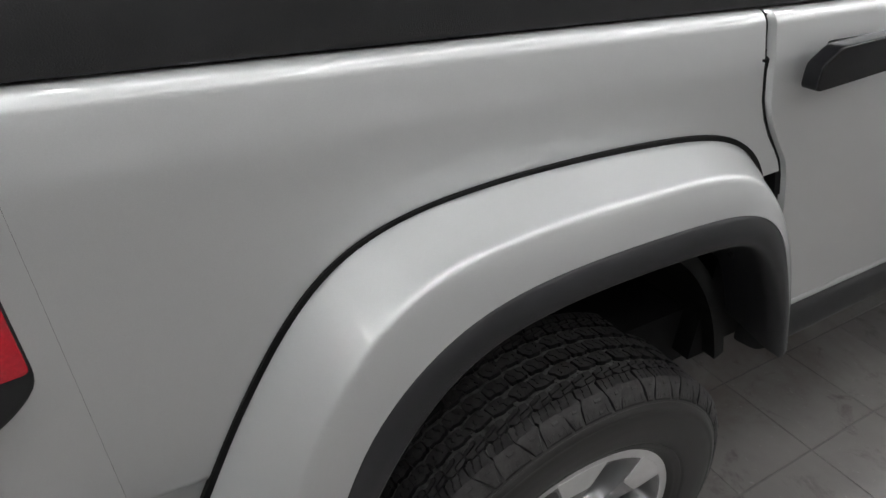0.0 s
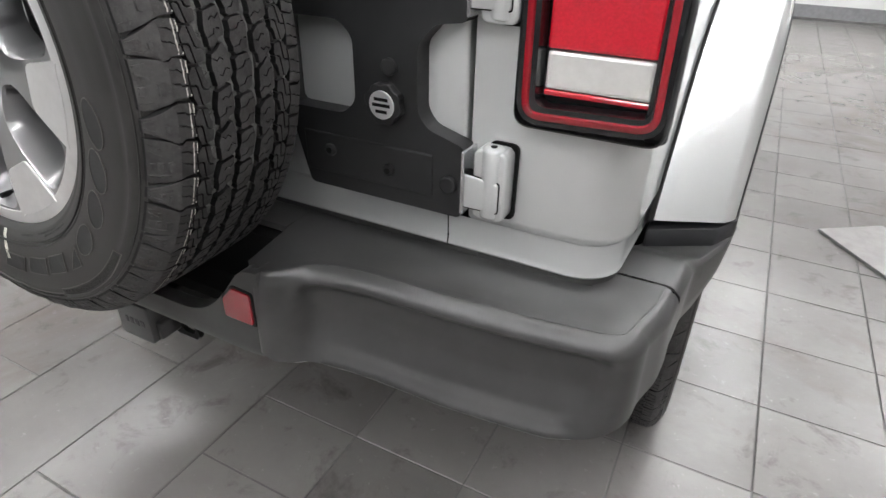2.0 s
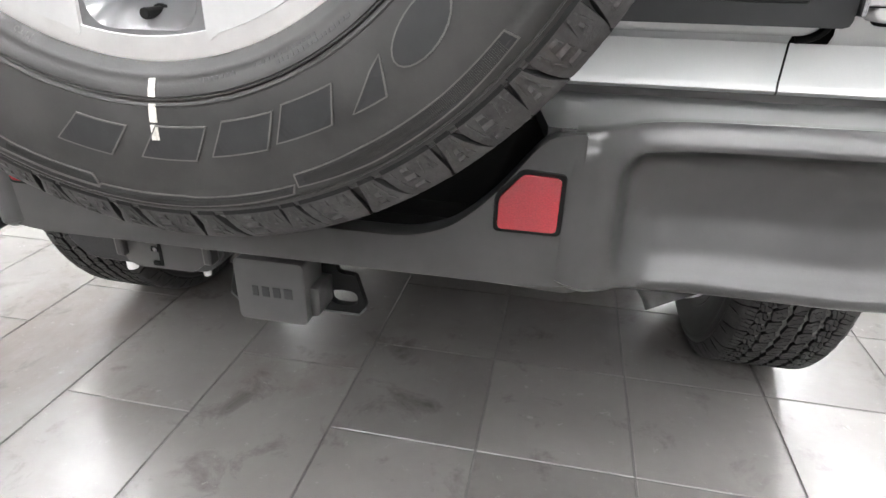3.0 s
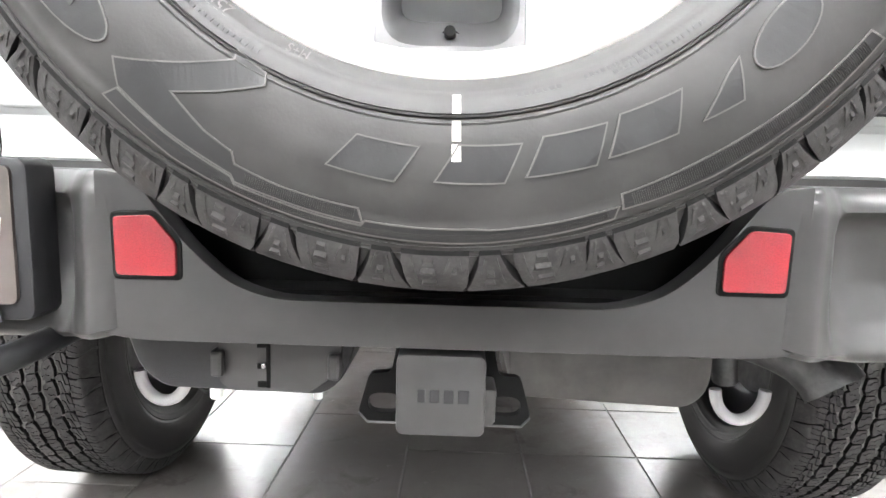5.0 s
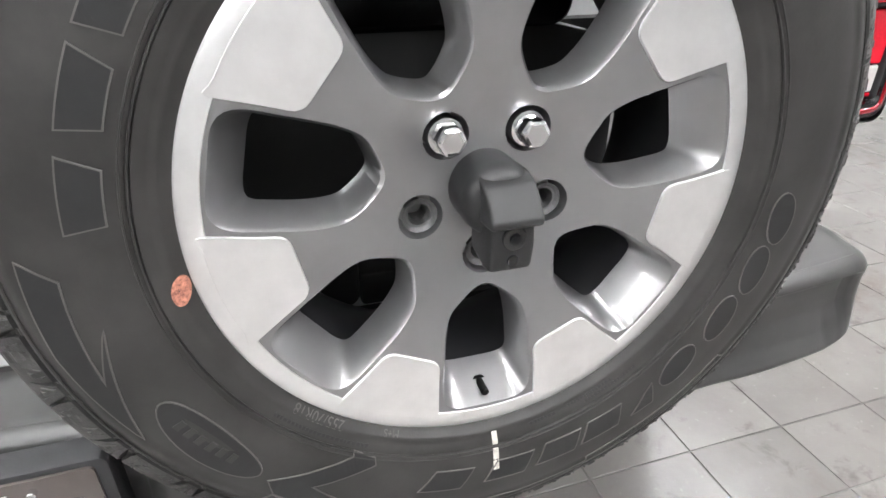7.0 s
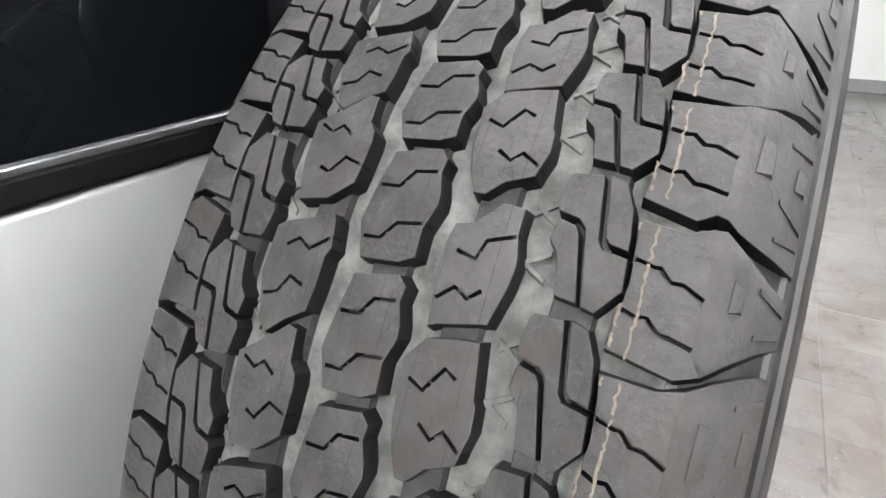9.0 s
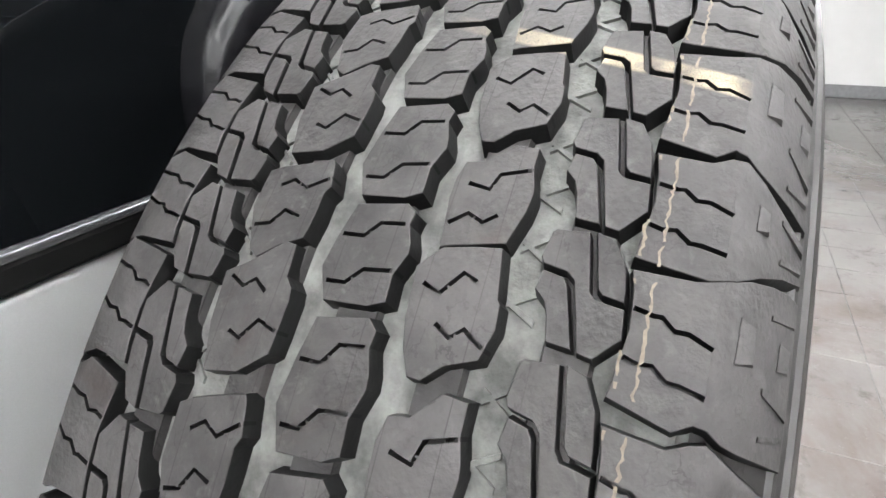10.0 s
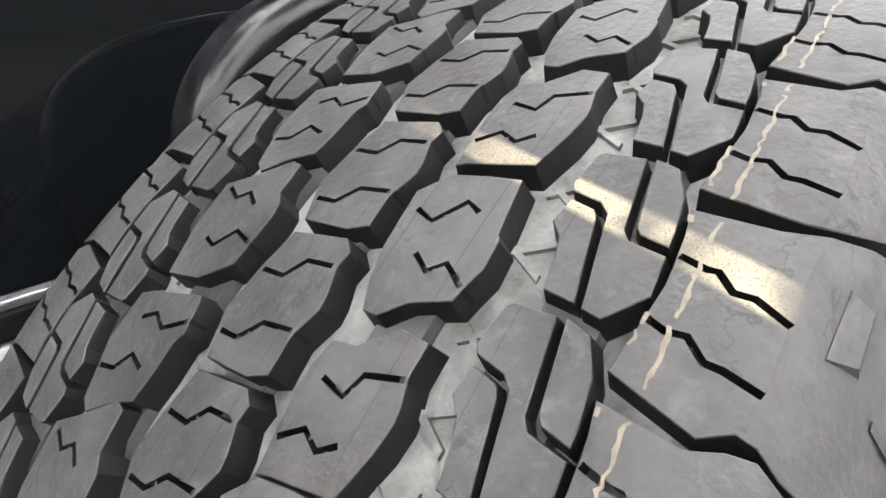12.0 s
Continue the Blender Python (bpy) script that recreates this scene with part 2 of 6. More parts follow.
        for s, lo, hi in ((noi.outputs["Fac"], 0.22, 0.52), (big.outputs["Fac"], 0.28, 0.48), (up.outputs["Y"], 0.114, 0.034), (up.outputs["Y"], 0.011, 0.0165), (rad.outputs["Result"], 0, 1), (up.outputs["Z"], 0.1, 0.15)):
            mr = nt.nodes.new("ShaderNodeMapRange")
            mr.inputs["From Min"].default_value, mr.inputs["From Max"].default_value = lo, hi
            nt.links.new(s, mr.inputs["Value"])
            mu = nt.nodes.new("ShaderNodeMath")
            mu.operation = "MULTIPLY"
            nt.links.new(x, mu.inputs[0])
            nt.links.new(mr.outputs["Result"], mu.inputs[1])
            x = mu.outputs[0]
        mix = nt.nodes.new("ShaderNodeMix")
        mix.data_type = "RGBA"
        nt.links.new(x, mix.inputs["Factor"])
        nt.links.new(src, mix.inputs["A"])
        mix.inputs["B"].default_value = (0.36, 0.30, 0.20, 1)
        nt.links.new(mix.outputs["Result"], b.inputs["Base Color"])
    return m


ZC, RT = 1.097, 0.405                 # spare wheel axle height, tyre radius
CHALK_U = 390.3
M["tread"] = tread_material(False)
M["tread_chalk"] = tread_material(True)
for m in (M["tread"], M["tread_chalk"]):
    stains(m, 34.0, 0.52, 0.66, (0.062, 0.059, 0.057), 5.3, 0.55)        # dusty patches
    stains(m, 170.0, 0.56, 0.70, (0.085, 0.082, 0.079), 8.1, 0.55)
    stains(m, 22.0, 0.58, 0.68, (0.040, 0.031, 0.028), 2.4, 0.6)         # brownish drying marks
# darker copy for block sides and sipe walls: shade put into the colour
M["shaded_rubber"] = mat("shaded_side_rubber", (0.0065, 0.0065, 0.0066), 0.55, 0, 0, 0.2, 60, 0.1, 500, spec=0.25)


# ---- mesh helpers ----
def link(name, bm, material, parent=None, label="", smooth=None):
    me = bpy.data.meshes.new(name)
    bmesh.ops.recalc_face_normals(bm, faces=bm.faces)
    bm.to_mesh(me)
    bm.free()
    for mm in (material if isinstance(material, (list, tuple)) else [material]):
        me.materials.append(mm)
    if smooth is not None:
        me.polygons.foreach_set("use_smooth", [True] * len(me.polygons))
        if smooth < 180:
            me.set_sharp_from_angle(angle=radians(smooth))
    ob = new(name, me)
    if parent is not None:
        ob.parent = parent
    if label:
        ob["label"] = label
    return ob


part = link


def empty(name, m=None):
    ob = new(name)
    ob.empty_display_size = 0.05
    if m is not None:
        ob.matrix_basis = m
    return ob


def bevel(bm, width, segs=2, angle=25):
    edges = [e for e in bm.edges if len(e.link_faces) == 2 and e.calc_face_angle(0) > radians(angle)]
    if edges:
        bmesh.ops.bevel(bm, geom=edges, offset=width, segments=segs, affect="EDGES", profile=0.5, clamp_overlap=True)
    return bm


def box(x0, x1, y0, y1, z0, z1, bev=0.0, segs=2, bm=None):
    own = bm is None
    b2 = bmesh.new()
    bmesh.ops.create_cube(b2, size=1)
    for v in b2.verts:
        v.co = ((x0 + x1) / 2 + v.co.x * (x1 - x0), (y0 + y1) / 2 + v.co.y * (y1 - y0), (z0 + z1) / 2 + v.co.z * (z1 - z0))
    if bev:
        bevel(b2, bev, segs)
    if own:
        return b2
    me = bpy.data.meshes.new("tmp")
    b2.to_mesh(me)
    b2.free()
    bm.from_mesh(me)
    bpy.data.meshes.remove(me)
    return bm


def prism(poly, y0, y1, bev=0.0, segs=2, axis="y"):
    """A polygon of (a, b) pairs pushed out along an axis."""
    bm = bmesh.new()
    def put(a, b, c):
        return {"y": (a, c, b), "x": (c, a, b), "z": (a, b, c)}[axis]
    lo = [bm.verts.new(put(a, b, y0)) for a, b in poly]
    hi = [bm.verts.new(put(a, b, y1)) for a, b in poly]
    bm.faces.new(lo)
    bm.faces.new(hi[::-1])
    for i in range(len(poly)):
        j = (i + 1) % len(poly)
        bm.faces.new((lo[i], lo[j], hi[j], hi[i]))
    bmesh.ops.recalc_face_normals(bm, faces=bm.faces)
    if bev:
        bevel(bm, bev, segs)
    return bm


def grid(rows, close_u=False, close_v=False, bm=None):
    """Quads over rows of points."""
    bm = bm or bmesh.new()
    vs = [[bm.verts.new(p) for p in row] for row in rows]
    nu, nv = len(vs), len(vs[0])
    for i in range(nu if close_u else nu - 1):
        for j in range(nv if close_v else nv - 1):
            a, b, c, d = vs[i][j], vs[(i + 1) % nu][j], vs[(i + 1) % nu][(j + 1) % nv], vs[i][(j + 1) % nv]
            bm.faces.new((a, b, c, d))
    return bm


def lathe(profile, segs=96, axis_y=True, bm=None, close=False):
    """Profile of (radius, y) turned round the y axis."""
    rows = []
    for k in range(segs):
        a = 2 * math.pi * k / segs
        rows.append([(r * math.cos(a), y, r * math.sin(a)) for r, y in profile])
    return grid(rows, close_u=True, close_v=close, bm=bm)


def spline(pts, n):
    """Catmull-Rom through points, n samples."""
    p = [Vector(q) for q in pts]
    p = [p[0] * 2 - p[1]] + p + [p[-1] * 2 - p[-2]]
    cum = [0]
    for i in range(1, len(p) - 2):
        cum.append(cum[-1] + (p[i + 1] - p[i]).length)
    out = []
    for k in range(n):
        s = cum[-1] * k / (n - 1)
        i = 0
        while i < len(cum) - 2 and s > cum[i + 1]:
            i += 1
        t = (s - cum[i]) / max(1e-9, cum[i + 1] - cum[i])
        a, b, c, d = p[i], p[i + 1], p[i + 2], p[i + 3]
        out.append(0.5 * (2 * b + (c - a) * t + (2 * a - 5 * b + 4 * c - d) * t * t + (3 * b - a - 3 * c + d) * t ** 3))
    return out


def tube(points, radius, segs=10, bm=None, closed=False):
    bm = bm or bmesh.new()
    pts = [Vector(p) for p in points]
    rings = []
    n = len(pts)
    for i, p in enumerate(pts):
        d = (pts[min(i + 1, n - 1)] - pts[max(i - 1, 0)]).normalized()
        side = d.cross(Vector((0, 0, 1)))
        if side.length < 1e-3:
            side = d.cross(Vector((1, 0, 0)))
        side.normalize()
        up = side.cross(d)
        rings.append([bm.verts.new(p + radius * (math.cos(2 * math.pi * k / segs) * side + math.sin(2 * math.pi * k / segs) * up)) for k in range(segs)])
    for i in range(n - 1):
        for k in range(segs):
            bm.faces.new((rings[i][k], rings[i + 1][k], rings[i + 1][(k + 1) % segs], rings[i][(k + 1) % segs]))
    bm.faces.new(rings[0][::-1])
    bm.faces.new(rings[-1])
    return bm


def cyl(c, r, y0, y1, segs=24, axis="y", bev=0.0, r2=None):
    """A round bar along an axis through c (two coordinates across it)."""
    bm = bmesh.new()
    r2 = r if r2 is None else r2
    rings = []
    for rr, yy in ((r, y0), (r2, y1)):
        ring = []
        for k in range(segs):
            a = 2 * math.pi * k / segs
            u, v = c[0] + rr * math.cos(a), c[1] + rr * math.sin(a)
            ring.append(bm.verts.new({"y": (u, yy, v), "x": (yy, u, v), "z": (u, v, yy)}[axis]))
        rings.append(ring)
    for k in range(segs):
        bm.faces.new((rings[0][k], rings[0][(k + 1) % segs], rings[1][(k + 1) % segs], rings[1][k]))
    bm.faces.new(rings[0])
    bm.faces.new(rings[1][::-1])
    bmesh.ops.recalc_face_normals(bm, faces=bm.faces)
    if bev:
        bevel(bm, bev, 2, 50)
    return bm


def inside(p, poly):
    x, y = p
    r = False
    for i in range(len(poly)):
        (x0, y0), (x1, y1) = poly[i], poly[i - 1]
        if (y0 > y) != (y1 > y) and x < (x1 - x0) * (y - y0) / (y1 - y0) + x0:
            r = not r
    return r


def triangles(outer, holes=(), extra=()):
    """Triangles of a polygon with holes: the points and index triples."""
    from mathutils.geometry import delaunay_2d_cdt
    pts, edges = [], []
    for loop in (outer, *holes):
        s = len(pts)
        pts += [Vector(p) for p in loop]
        edges += [(s + i, s + (i + 1) % len(loop)) for i in range(len(loop))]
    pts += [Vector(p) for p in extra]
    vs, _, fs, *_ = delaunay_2d_cdt(pts, edges, [], 0, 1e-7)
    keep = []
    for f in fs:
        c = sum((vs[i] for i in f), Vector((0, 0))) / len(f)
        if inside(c, outer) and not any(inside(c, h) for h in holes):
            keep.append(f)
    return vs, keep


# ---- the room ----
def room():
    x0, x1, y0, y1, h = ROOM
    t = 0.15
    spans = {"wall_north": (x0 - t, x1 + t, y1, y1 + t), "wall_south": (x0 - t, x1 + t, y0 - t, y0),
             "wall_east": (x1, x1 + t, y0, y1), "wall_west": (x0 - t, x0, y0, y1)}
    for name, (a, b, c, d) in spans.items():
        # south and west walls are unseen additions, toned to set the bounce light
        grey = name == "wall_south"
        ob = link(name, box(a, b, c, d, 0, h), M["wall_grey" if grey else "wall"])
        tagged(ob, "plain grey wall added out of view to cut bounce light" if grey else "plain white painted wall of the workshop", "wall", kind="structure")
    tagged(link("ceiling", box(x0 - t, x1 + t, y0 - t, y1 + t, h, h + t), M["ceiling"]), "white flat ceiling carrying tube lights", "ceiling", kind="structure")
    for name, (a, b, c, d) in {"baseboard_north": (x0, x1, y1 - 0.015, y1), "baseboard_east": (x1 - 0.015, x1, y0, y1 - 0.015)}.items():
        tagged(link(name, box(a, b, c, d, 0, 0.16, 0.004), M["base"]), "grey baseboard along the white wall", "baseboard", kind="structure")


room()


def lights():
    """A honeycomb of thin tube lights under the ceiling, over and ahead of the car."""
    h = ROOM[4] - 0.05
    side = 1.10
    grid_light = empty("honeycomb_light", pose(0, 0, 0))
    tagged(grid_light, "white honeycomb tube light under the ceiling", "ceiling light")
    done = set()
    tube_me = None
    for q in range(-4, 5):
        for r in range(-12, 14):
            cx, cy = 0.6 + side * 1.5 * q, 3.2 + side * math.sqrt(3) * (r - 2 + q / 2)
            if not (-3.8 < cx < 3.8 and -3.8 < cy < 7.4):
                continue
            for k in range(6):
                a0, a1 = radians(60 * k), radians(60 * (k + 1))
                p, e = (cx + side * math.cos(a0), cy + side * math.sin(a0)), (cx + side * math.cos(a1), cy + side * math.sin(a1))
                key = (round((p[0] + e[0]) / 2, 2), round((p[1] + e[1]) / 2, 2))
                if key in done:
                    continue
                done.add(key)
                if tube_me is None:
                    ob = part("lamp_tube", tube([(-side * 0.46, 0, 0), (side * 0.46, 0, 0)], 0.022, 10), M["tube"], grid_light)
                    tube_me = ob.data
                else:
                    ob = new("lamp_tube", tube_me)
                    ob.parent = grid_light
                ob.matrix_basis = pose(key[0], key[1], h, 0, 0, math.degrees(math.atan2(e[1] - p[1], e[0] - p[0])))


lights()


# ---- wheels ----
def ysw(r):
    """The outer sidewall's y at a radius."""
    rs = (0.250, 0.258, 0.272, 0.290, 0.315, 0.340, 0.356, 0.364, 0.371, 0.378, 0.386, 0.394)
    ys = (0.002, -0.005, -0.012, -0.0165, -0.0190, -0.0185, -0.0160, -0.0135, -0.0092, -0.0035, 0.0032, 0.0108)
    return float(np.interp(r, rs, ys))


def carcass():
    prof = [(0.246, 0.006), (0.250, 0.001)]
    marks = {0.262: -0.001, 0.2775: 0.0012, 0.2795: 0.0012, 0.355: -0.0006, 0.3665: 0.001}
    for r in (0.252, 0.256, 0.260, 0.262, 0.264, 0.268, 0.272, 0.2765, 0.2775, 0.2795, 0.2805, 0.285, 0.292, 0.300, 0.308, 0.316, 0.324,
              0.332, 0.340, 0.347, 0.354, 0.355, 0.360, 0.3655, 0.3665, 0.3675, 0.372, 0.378, 0.384, 0.389):
        prof.append((r, ysw(r) + marks.get(r, 0)))
    back = [(r, 0.215 - y) for r, y in prof[::-1]]
    side = prof + [(0.3925, 0.011), (0.3940, 0.013)]
    inner = [(0.3940, 0.202), (0.3925, 0.204)] + back
    floor_prof = [(0.3940, 0.013), (0.3972, 0.0165)] + [(0.3972, 0.0165 + 0.183 * k / 8) for k in range(1, 8)] + [(0.3972, 0.1995), (0.3940, 0.203)]
    return lathe(side, 144), lathe(inner, 96), lathe(floor_prof, 144)


PITCH = 44.0
LUG_SIPES = [[(17.4, 31.0), (16.0, 26), (16.2, 24.2), (12.8, 21), (12.8, 17.6), (10, 11.8)], [(2.7, 31.4), (1.4, 28), (1.8, 24.5), (-1.8, 21), (-2, 18), (-3.5, 12)]]
LUG_EDGE = [(4, 31.5), (10.8, 30.9), (22, 31.6), (28.8, 32.8)]
LUG_CURVE = ([(-8.8, 33.2)] + LUG_EDGE + [(27.2, 18.5), (29.5, 13.8), (30.6, 10), (27.5, 5), (22.5, -4), (21, -9), (6, -9), (1.5, -3), (-4, 3), (-9.8, 9), (-12.3, 15)], LUG_SIPES)
LUG_STEP = ([(-9.3, 33.2)] + LUG_EDGE + [(28.4, 18), (30.5, 11), (34.5, 5), (38.0, -1), (40.5, -6), (40.5, -9), (-16, -9), (-15.5, -3), (-15, 3), (-14, 7), (-11.4, 10.5), (-11, 13.5), (-14.2, 18)], LUG_SIPES)
HEX = [([(40.6, 43.5), (39, 38.7), (31.5, 35.2), (22.5, 33.9), (19.0, 33.7), (20.1, 39.0), (21.7, 40.2)], []),
       ([(39.7, 54.3), (38.7, 55.2), (29.5, 56.5), (27.3, 55.6), (25.8, 49), (23.2, 46.6), (0.4, 42.1), (-0.4, 38.5), (7.2, 32.6), (16.4, 33.3), (17.7, 40.8), (20.2, 42.5), (40.2, 45.7)], []),
       ([(24.5, 55.0), (23.2, 49.8), (21.0, 48.5), (1.0, 44.1), (1.8, 50.3), (10, 51.6), (14.5, 53), (18, 56)], [])]
C_CHAMFER = ([(70.5, 68), (54.5, 65.5), (53, 64.5), (45.5, 64), (41, 65.2), (36, 66.3), (32, 75.2), (26.4, 80.5), (26.4, 84.3), (34, 87.5), (43, 89.5), (60, 91.0), (67.5, 85), (69.5, 76)],
             [[(55.2, 87.5), (52.9, 82), (60.8, 76.4), (58.7, 72.3)], [(43.6, 80.6), (40.2, 75.7), (43.7, 72.2), (39.8, 66.6)]])
C_FLAT = ([(27.4, 86), (28.6, 83.5), (32.5, 67.5), (44.5, 64.5), (51.5, 63.8), (54.5, 64.2), (61.5, 66), (69.5, 66), (70, 73), (62, 80.5), (60.8, 86.5), (54, 88), (46, 88)],
          [[(52.5, 83.6), (51, 76.8), (57.3, 74.8), (60.0, 67.2)], [(36.3, 86), (41, 80.8), (38.4, 75.8), (41.8, 71.9)]])
CENTRE = ([(-1.2, 117), (0, 102.5), (2.8, 97.3), (12.5, 97.8), (21.5, 95), (25.5, 95.5), (32.5, 97.8), (37.5, 97.2), (40.6, 100.4), (37.5, 117), (25, 119.4), (11, 121.3)],
          [[(24.8, 118.2), (25.2, 111), (31.4, 106.8), (32.5, 98.9)], [(6, 118.2), (6.4, 112), (12.6, 107.2), (13.9, 98.9)]])
IN_CHAMFER = ([(59.1, 137), (58.5, 133.3), (47.6, 132.4), (44, 129.3), (40, 128.6), (28.4, 129), (22.8, 129.4), (15, 138.3), (12.6, 150.4), (27.8, 154), (45, 155.3), (50, 148)],
              [[(44.3, 152.3), (41.5, 146.8), (44.7, 143), (41.3, 138)], [(26.6, 146.1), (25, 141.6), (32, 136.6), (30.2, 130.6)]])
IN_FLAT = ([(47, 155), (49.6, 150.6), (55.2, 132.5), (53.3, 131.5), (43.4, 129.5), (40.3, 131), (30, 131), (20.5, 132), (15.8, 139.5), (9.5, 146.5), (12, 150), (30, 155.5)],
           [[(41, 148.3), (44.3, 143.7), (41.4, 138.2), (45.6, 132.6)], [(22.3, 152), (24, 146.3), (30.5, 142.5), (28.5, 136.3)]])


def turned(shape):
    """The shape turned half round the tread's middle."""
    p, s = shape
    return ([(37 - u, 216 - v) for u, v in p], [[(37 - u, 216 - v) for u, v in q] for q in s])


def rtop(v):
    d = max(14 - v, v - 201, 0)
    return RT - 0.0015 * ((v - 107.5) / 95) ** 2 * (1 if d == 0 else 0.97) - 0.00022 * d ** 1.55


def on_tread(u, v, drop=0.0):
    a = math.pi - u / (1000 * RT)
    r = rtop(v) - drop
    return (r * math.cos(a), v / 1000, r * math.sin(a))


def offset(poly, d):
    """Moves a polygon's corners inwards by d."""
    area = sum(poly[i - 1][0] * poly[i][1] - poly[i][0] * poly[i - 1][1] for i in range(len(poly)))
    sg = 1 if area > 0 else -1
    out = []
    n = len(poly)
    for i in range(n):
        p0, p1, p2 = Vector(poly[i - 1]), Vector(poly[i]), Vector(poly[(i + 1) % n])
        e1, e2 = (p1 - p0).normalized(), (p2 - p1).normalized()
        n1, n2 = Vector((-e1.y, e1.x)) * sg, Vector((-e2.y, e2.x)) * sg
        m = n1 + n2
        m = m.normalized() / max(0.6, m.normalized().dot(n1)) if m.length > 1e-6 else n1
        out.append(tuple(p1 + m * d))
    return out


def slot_loop(line, w=0.70):
    left, right = [], []
    n = len(line)
    for i in range(n):
        p = Vector(line[i])
        d = (Vector(line[min(i + 1, n - 1)]) - Vector(line[max(i - 1, 0)])).normalized()
        s = Vector((-d.y, d.x)) * w
        left.append(tuple(p + s))
        right.append(tuple(p - s))
    return left + right[::-1]


def opened(line, poly):
    """Runs a sipe on to the block's edge where it ends close by: the new line and (place, edge direction, outward normal) or None."""
    p = Vector(line[-1])
    d = (p - Vector(line[-2])).normalized()
    for i in range(len(poly)):
        a, b = Vector(poly[i - 1]), Vector(poly[i])
        e = (b - a).normalized()
        sin = d.x * e.y - d.y * e.x
        if abs(sin) < 0.45:
            continue
        w = a - p
        t, q = (w.x * e.y - w.y * e.x) / sin, (w.x * d.y - w.y * d.x) / sin
        if 0 < t < 3.6 and 0.8 < q < (b - a).length - 0.8:
            reach = t - 0.35 / abs(sin) - 0.7 * abs(d.dot(e) / sin)
            n = Vector((e.y, -e.x)) * (1 if d.x * e.y - d.y * e.x > 0 else -1)
            return line[:-1] + [tuple(p + d * reach)], (p + d * t, e, n, d)
    return line, None


def dense(poly, step=9.0):
    out = []
    for i in range(len(poly)):
        a, b = Vector(poly[i]), Vector(poly[(i + 1) % len(poly)])
        n = max(1, int((b - a).length / step))
        out += [tuple(a.lerp(b, k / n)) for k in range(n)]
    return out


def block_mesh(name, shapes, size, depth=0.0082):
    bm = bmesh.new()
    k = size / PITCH
    for poly, slots in shapes:
        outer = dense(offset([(u * k, v) for u, v in poly], -0.2))
        top = offset(outer, 0.22)
        cut = [opened([(u * k, v) for u, v in s], top) for s in slots]
        holes = [slot_loop(line) for line, _ in cut]
        extra = [(a * k, b) for a in range(-20, 80, 7) for b in range(-8, 224, 4) if inside((a * k, b), offset(outer, 1.6)) and (b < 18 or b > 197) and not any(abs(a * k - p) + abs(b - q) < 2.5 for h in holes for p, q in h)]
        vs, tris = triangles(top, holes, extra)
        tv = [bm.verts.new(on_tread(p.x, p.y)) for p in vs]
        for f in tris:
            bm.faces.new([tv[i] for i in f])
        n = len(top)
        rim = [bm.verts.new(on_tread(u, v, 0.00025)) for u, v in outer]
        foot = [bm.verts.new(on_tread(u, v, depth)) for u, v in offset(outer, -0.9)]
        for i in range(n):
            j = (i + 1) % n
            bm.faces.new((tv[i], tv[j], rim[j], rim[i]))
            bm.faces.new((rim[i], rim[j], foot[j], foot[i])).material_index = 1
        s = n
        for h in holes:
            low = [bm.verts.new(on_tread(u, v, 0.005)) for u, v in h]
            m = len(h)
            for i in range(m):
                j = (i + 1) % m
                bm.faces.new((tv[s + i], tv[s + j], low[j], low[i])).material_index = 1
            half = m // 2
            for i in range(half - 1):
                bm.faces.new((low[i], low[i + 1], low[m - 2 - i], low[m - 1 - i]))
            s += m
        # dark strips laid on as the shade of open sipe ends, and small mould nubs inside the sipes
        for line, end in cut:
            if end:
                c, e, nrm, d = end
                for quad in ([(c - d * 1.4 - e * 0.62, -0.00004), (c - d * 1.4 + e * 0.62, -0.00004), (c + nrm * 0.30 + e * 0.62, 0.0001), (c + nrm * 0.30 - e * 0.62, 0.0001)],
                             [(c + nrm * 0.30 - e * 0.62, 0.0001), (c + nrm * 0.30 + e * 0.62, 0.0001), (c + nrm * 0.88 + e * 0.55, 0.0052), (c + nrm * 0.88 - e * 0.55, 0.0052)]):
                    bm.faces.new([bm.verts.new(on_tread(p.x, p.y, r)) for p, r in quad]).material_index = 2
            for i in range(1, len(line)):
                p, q = Vector(line[i - 1]), Vector(line[i])
                if (q - p).length > 4.5 and i % 2 == 0:
                    c, d = p.lerp(q, 0.35), (q - p).normalized()
                    w = Vector((-d.y, d.x))
                    bm.faces.new([bm.verts.new(on_tread(x.x, x.y, 0.0009)) for x in (c - d * 0.35 - w * 0.7, c + d * 0.35 - w * 0.7, c + d * 0.35 + w * 0.7, c - d * 0.35 + w * 0.7)])
    bmesh.ops.recalc_face_normals(bm, faces=bm.faces)
    me = bpy.data.meshes.new(name)
    bm.to_mesh(me)
    bm.free()
    me.polygons.foreach_set("use_smooth", [True] * len(me.polygons))
    me.set_sharp_from_angle(angle=radians(24))
    return me


ROWS = {"curved_shoulder_block": ([LUG_CURVE], 10), "stepped_shoulder_block": ([LUG_STEP], 10), "hex_block": (HEX, 20), "chamfered_block": ([C_CHAMFER], 48), "flat_block": ([C_FLAT], 49),
        "centre_block": ([CENTRE], 20), "inner_chamfered_block": ([IN_CHAMFER], 36), "inner_flat_block": ([IN_FLAT], 33),
        "inner_hex_block": ([turned(h) for h in HEX], 17), "inner_curved_shoulder_block": ([turned(LUG_CURVE)], 27), "inner_stepped_shoulder_block": ([turned(LUG_STEP)], 27)}
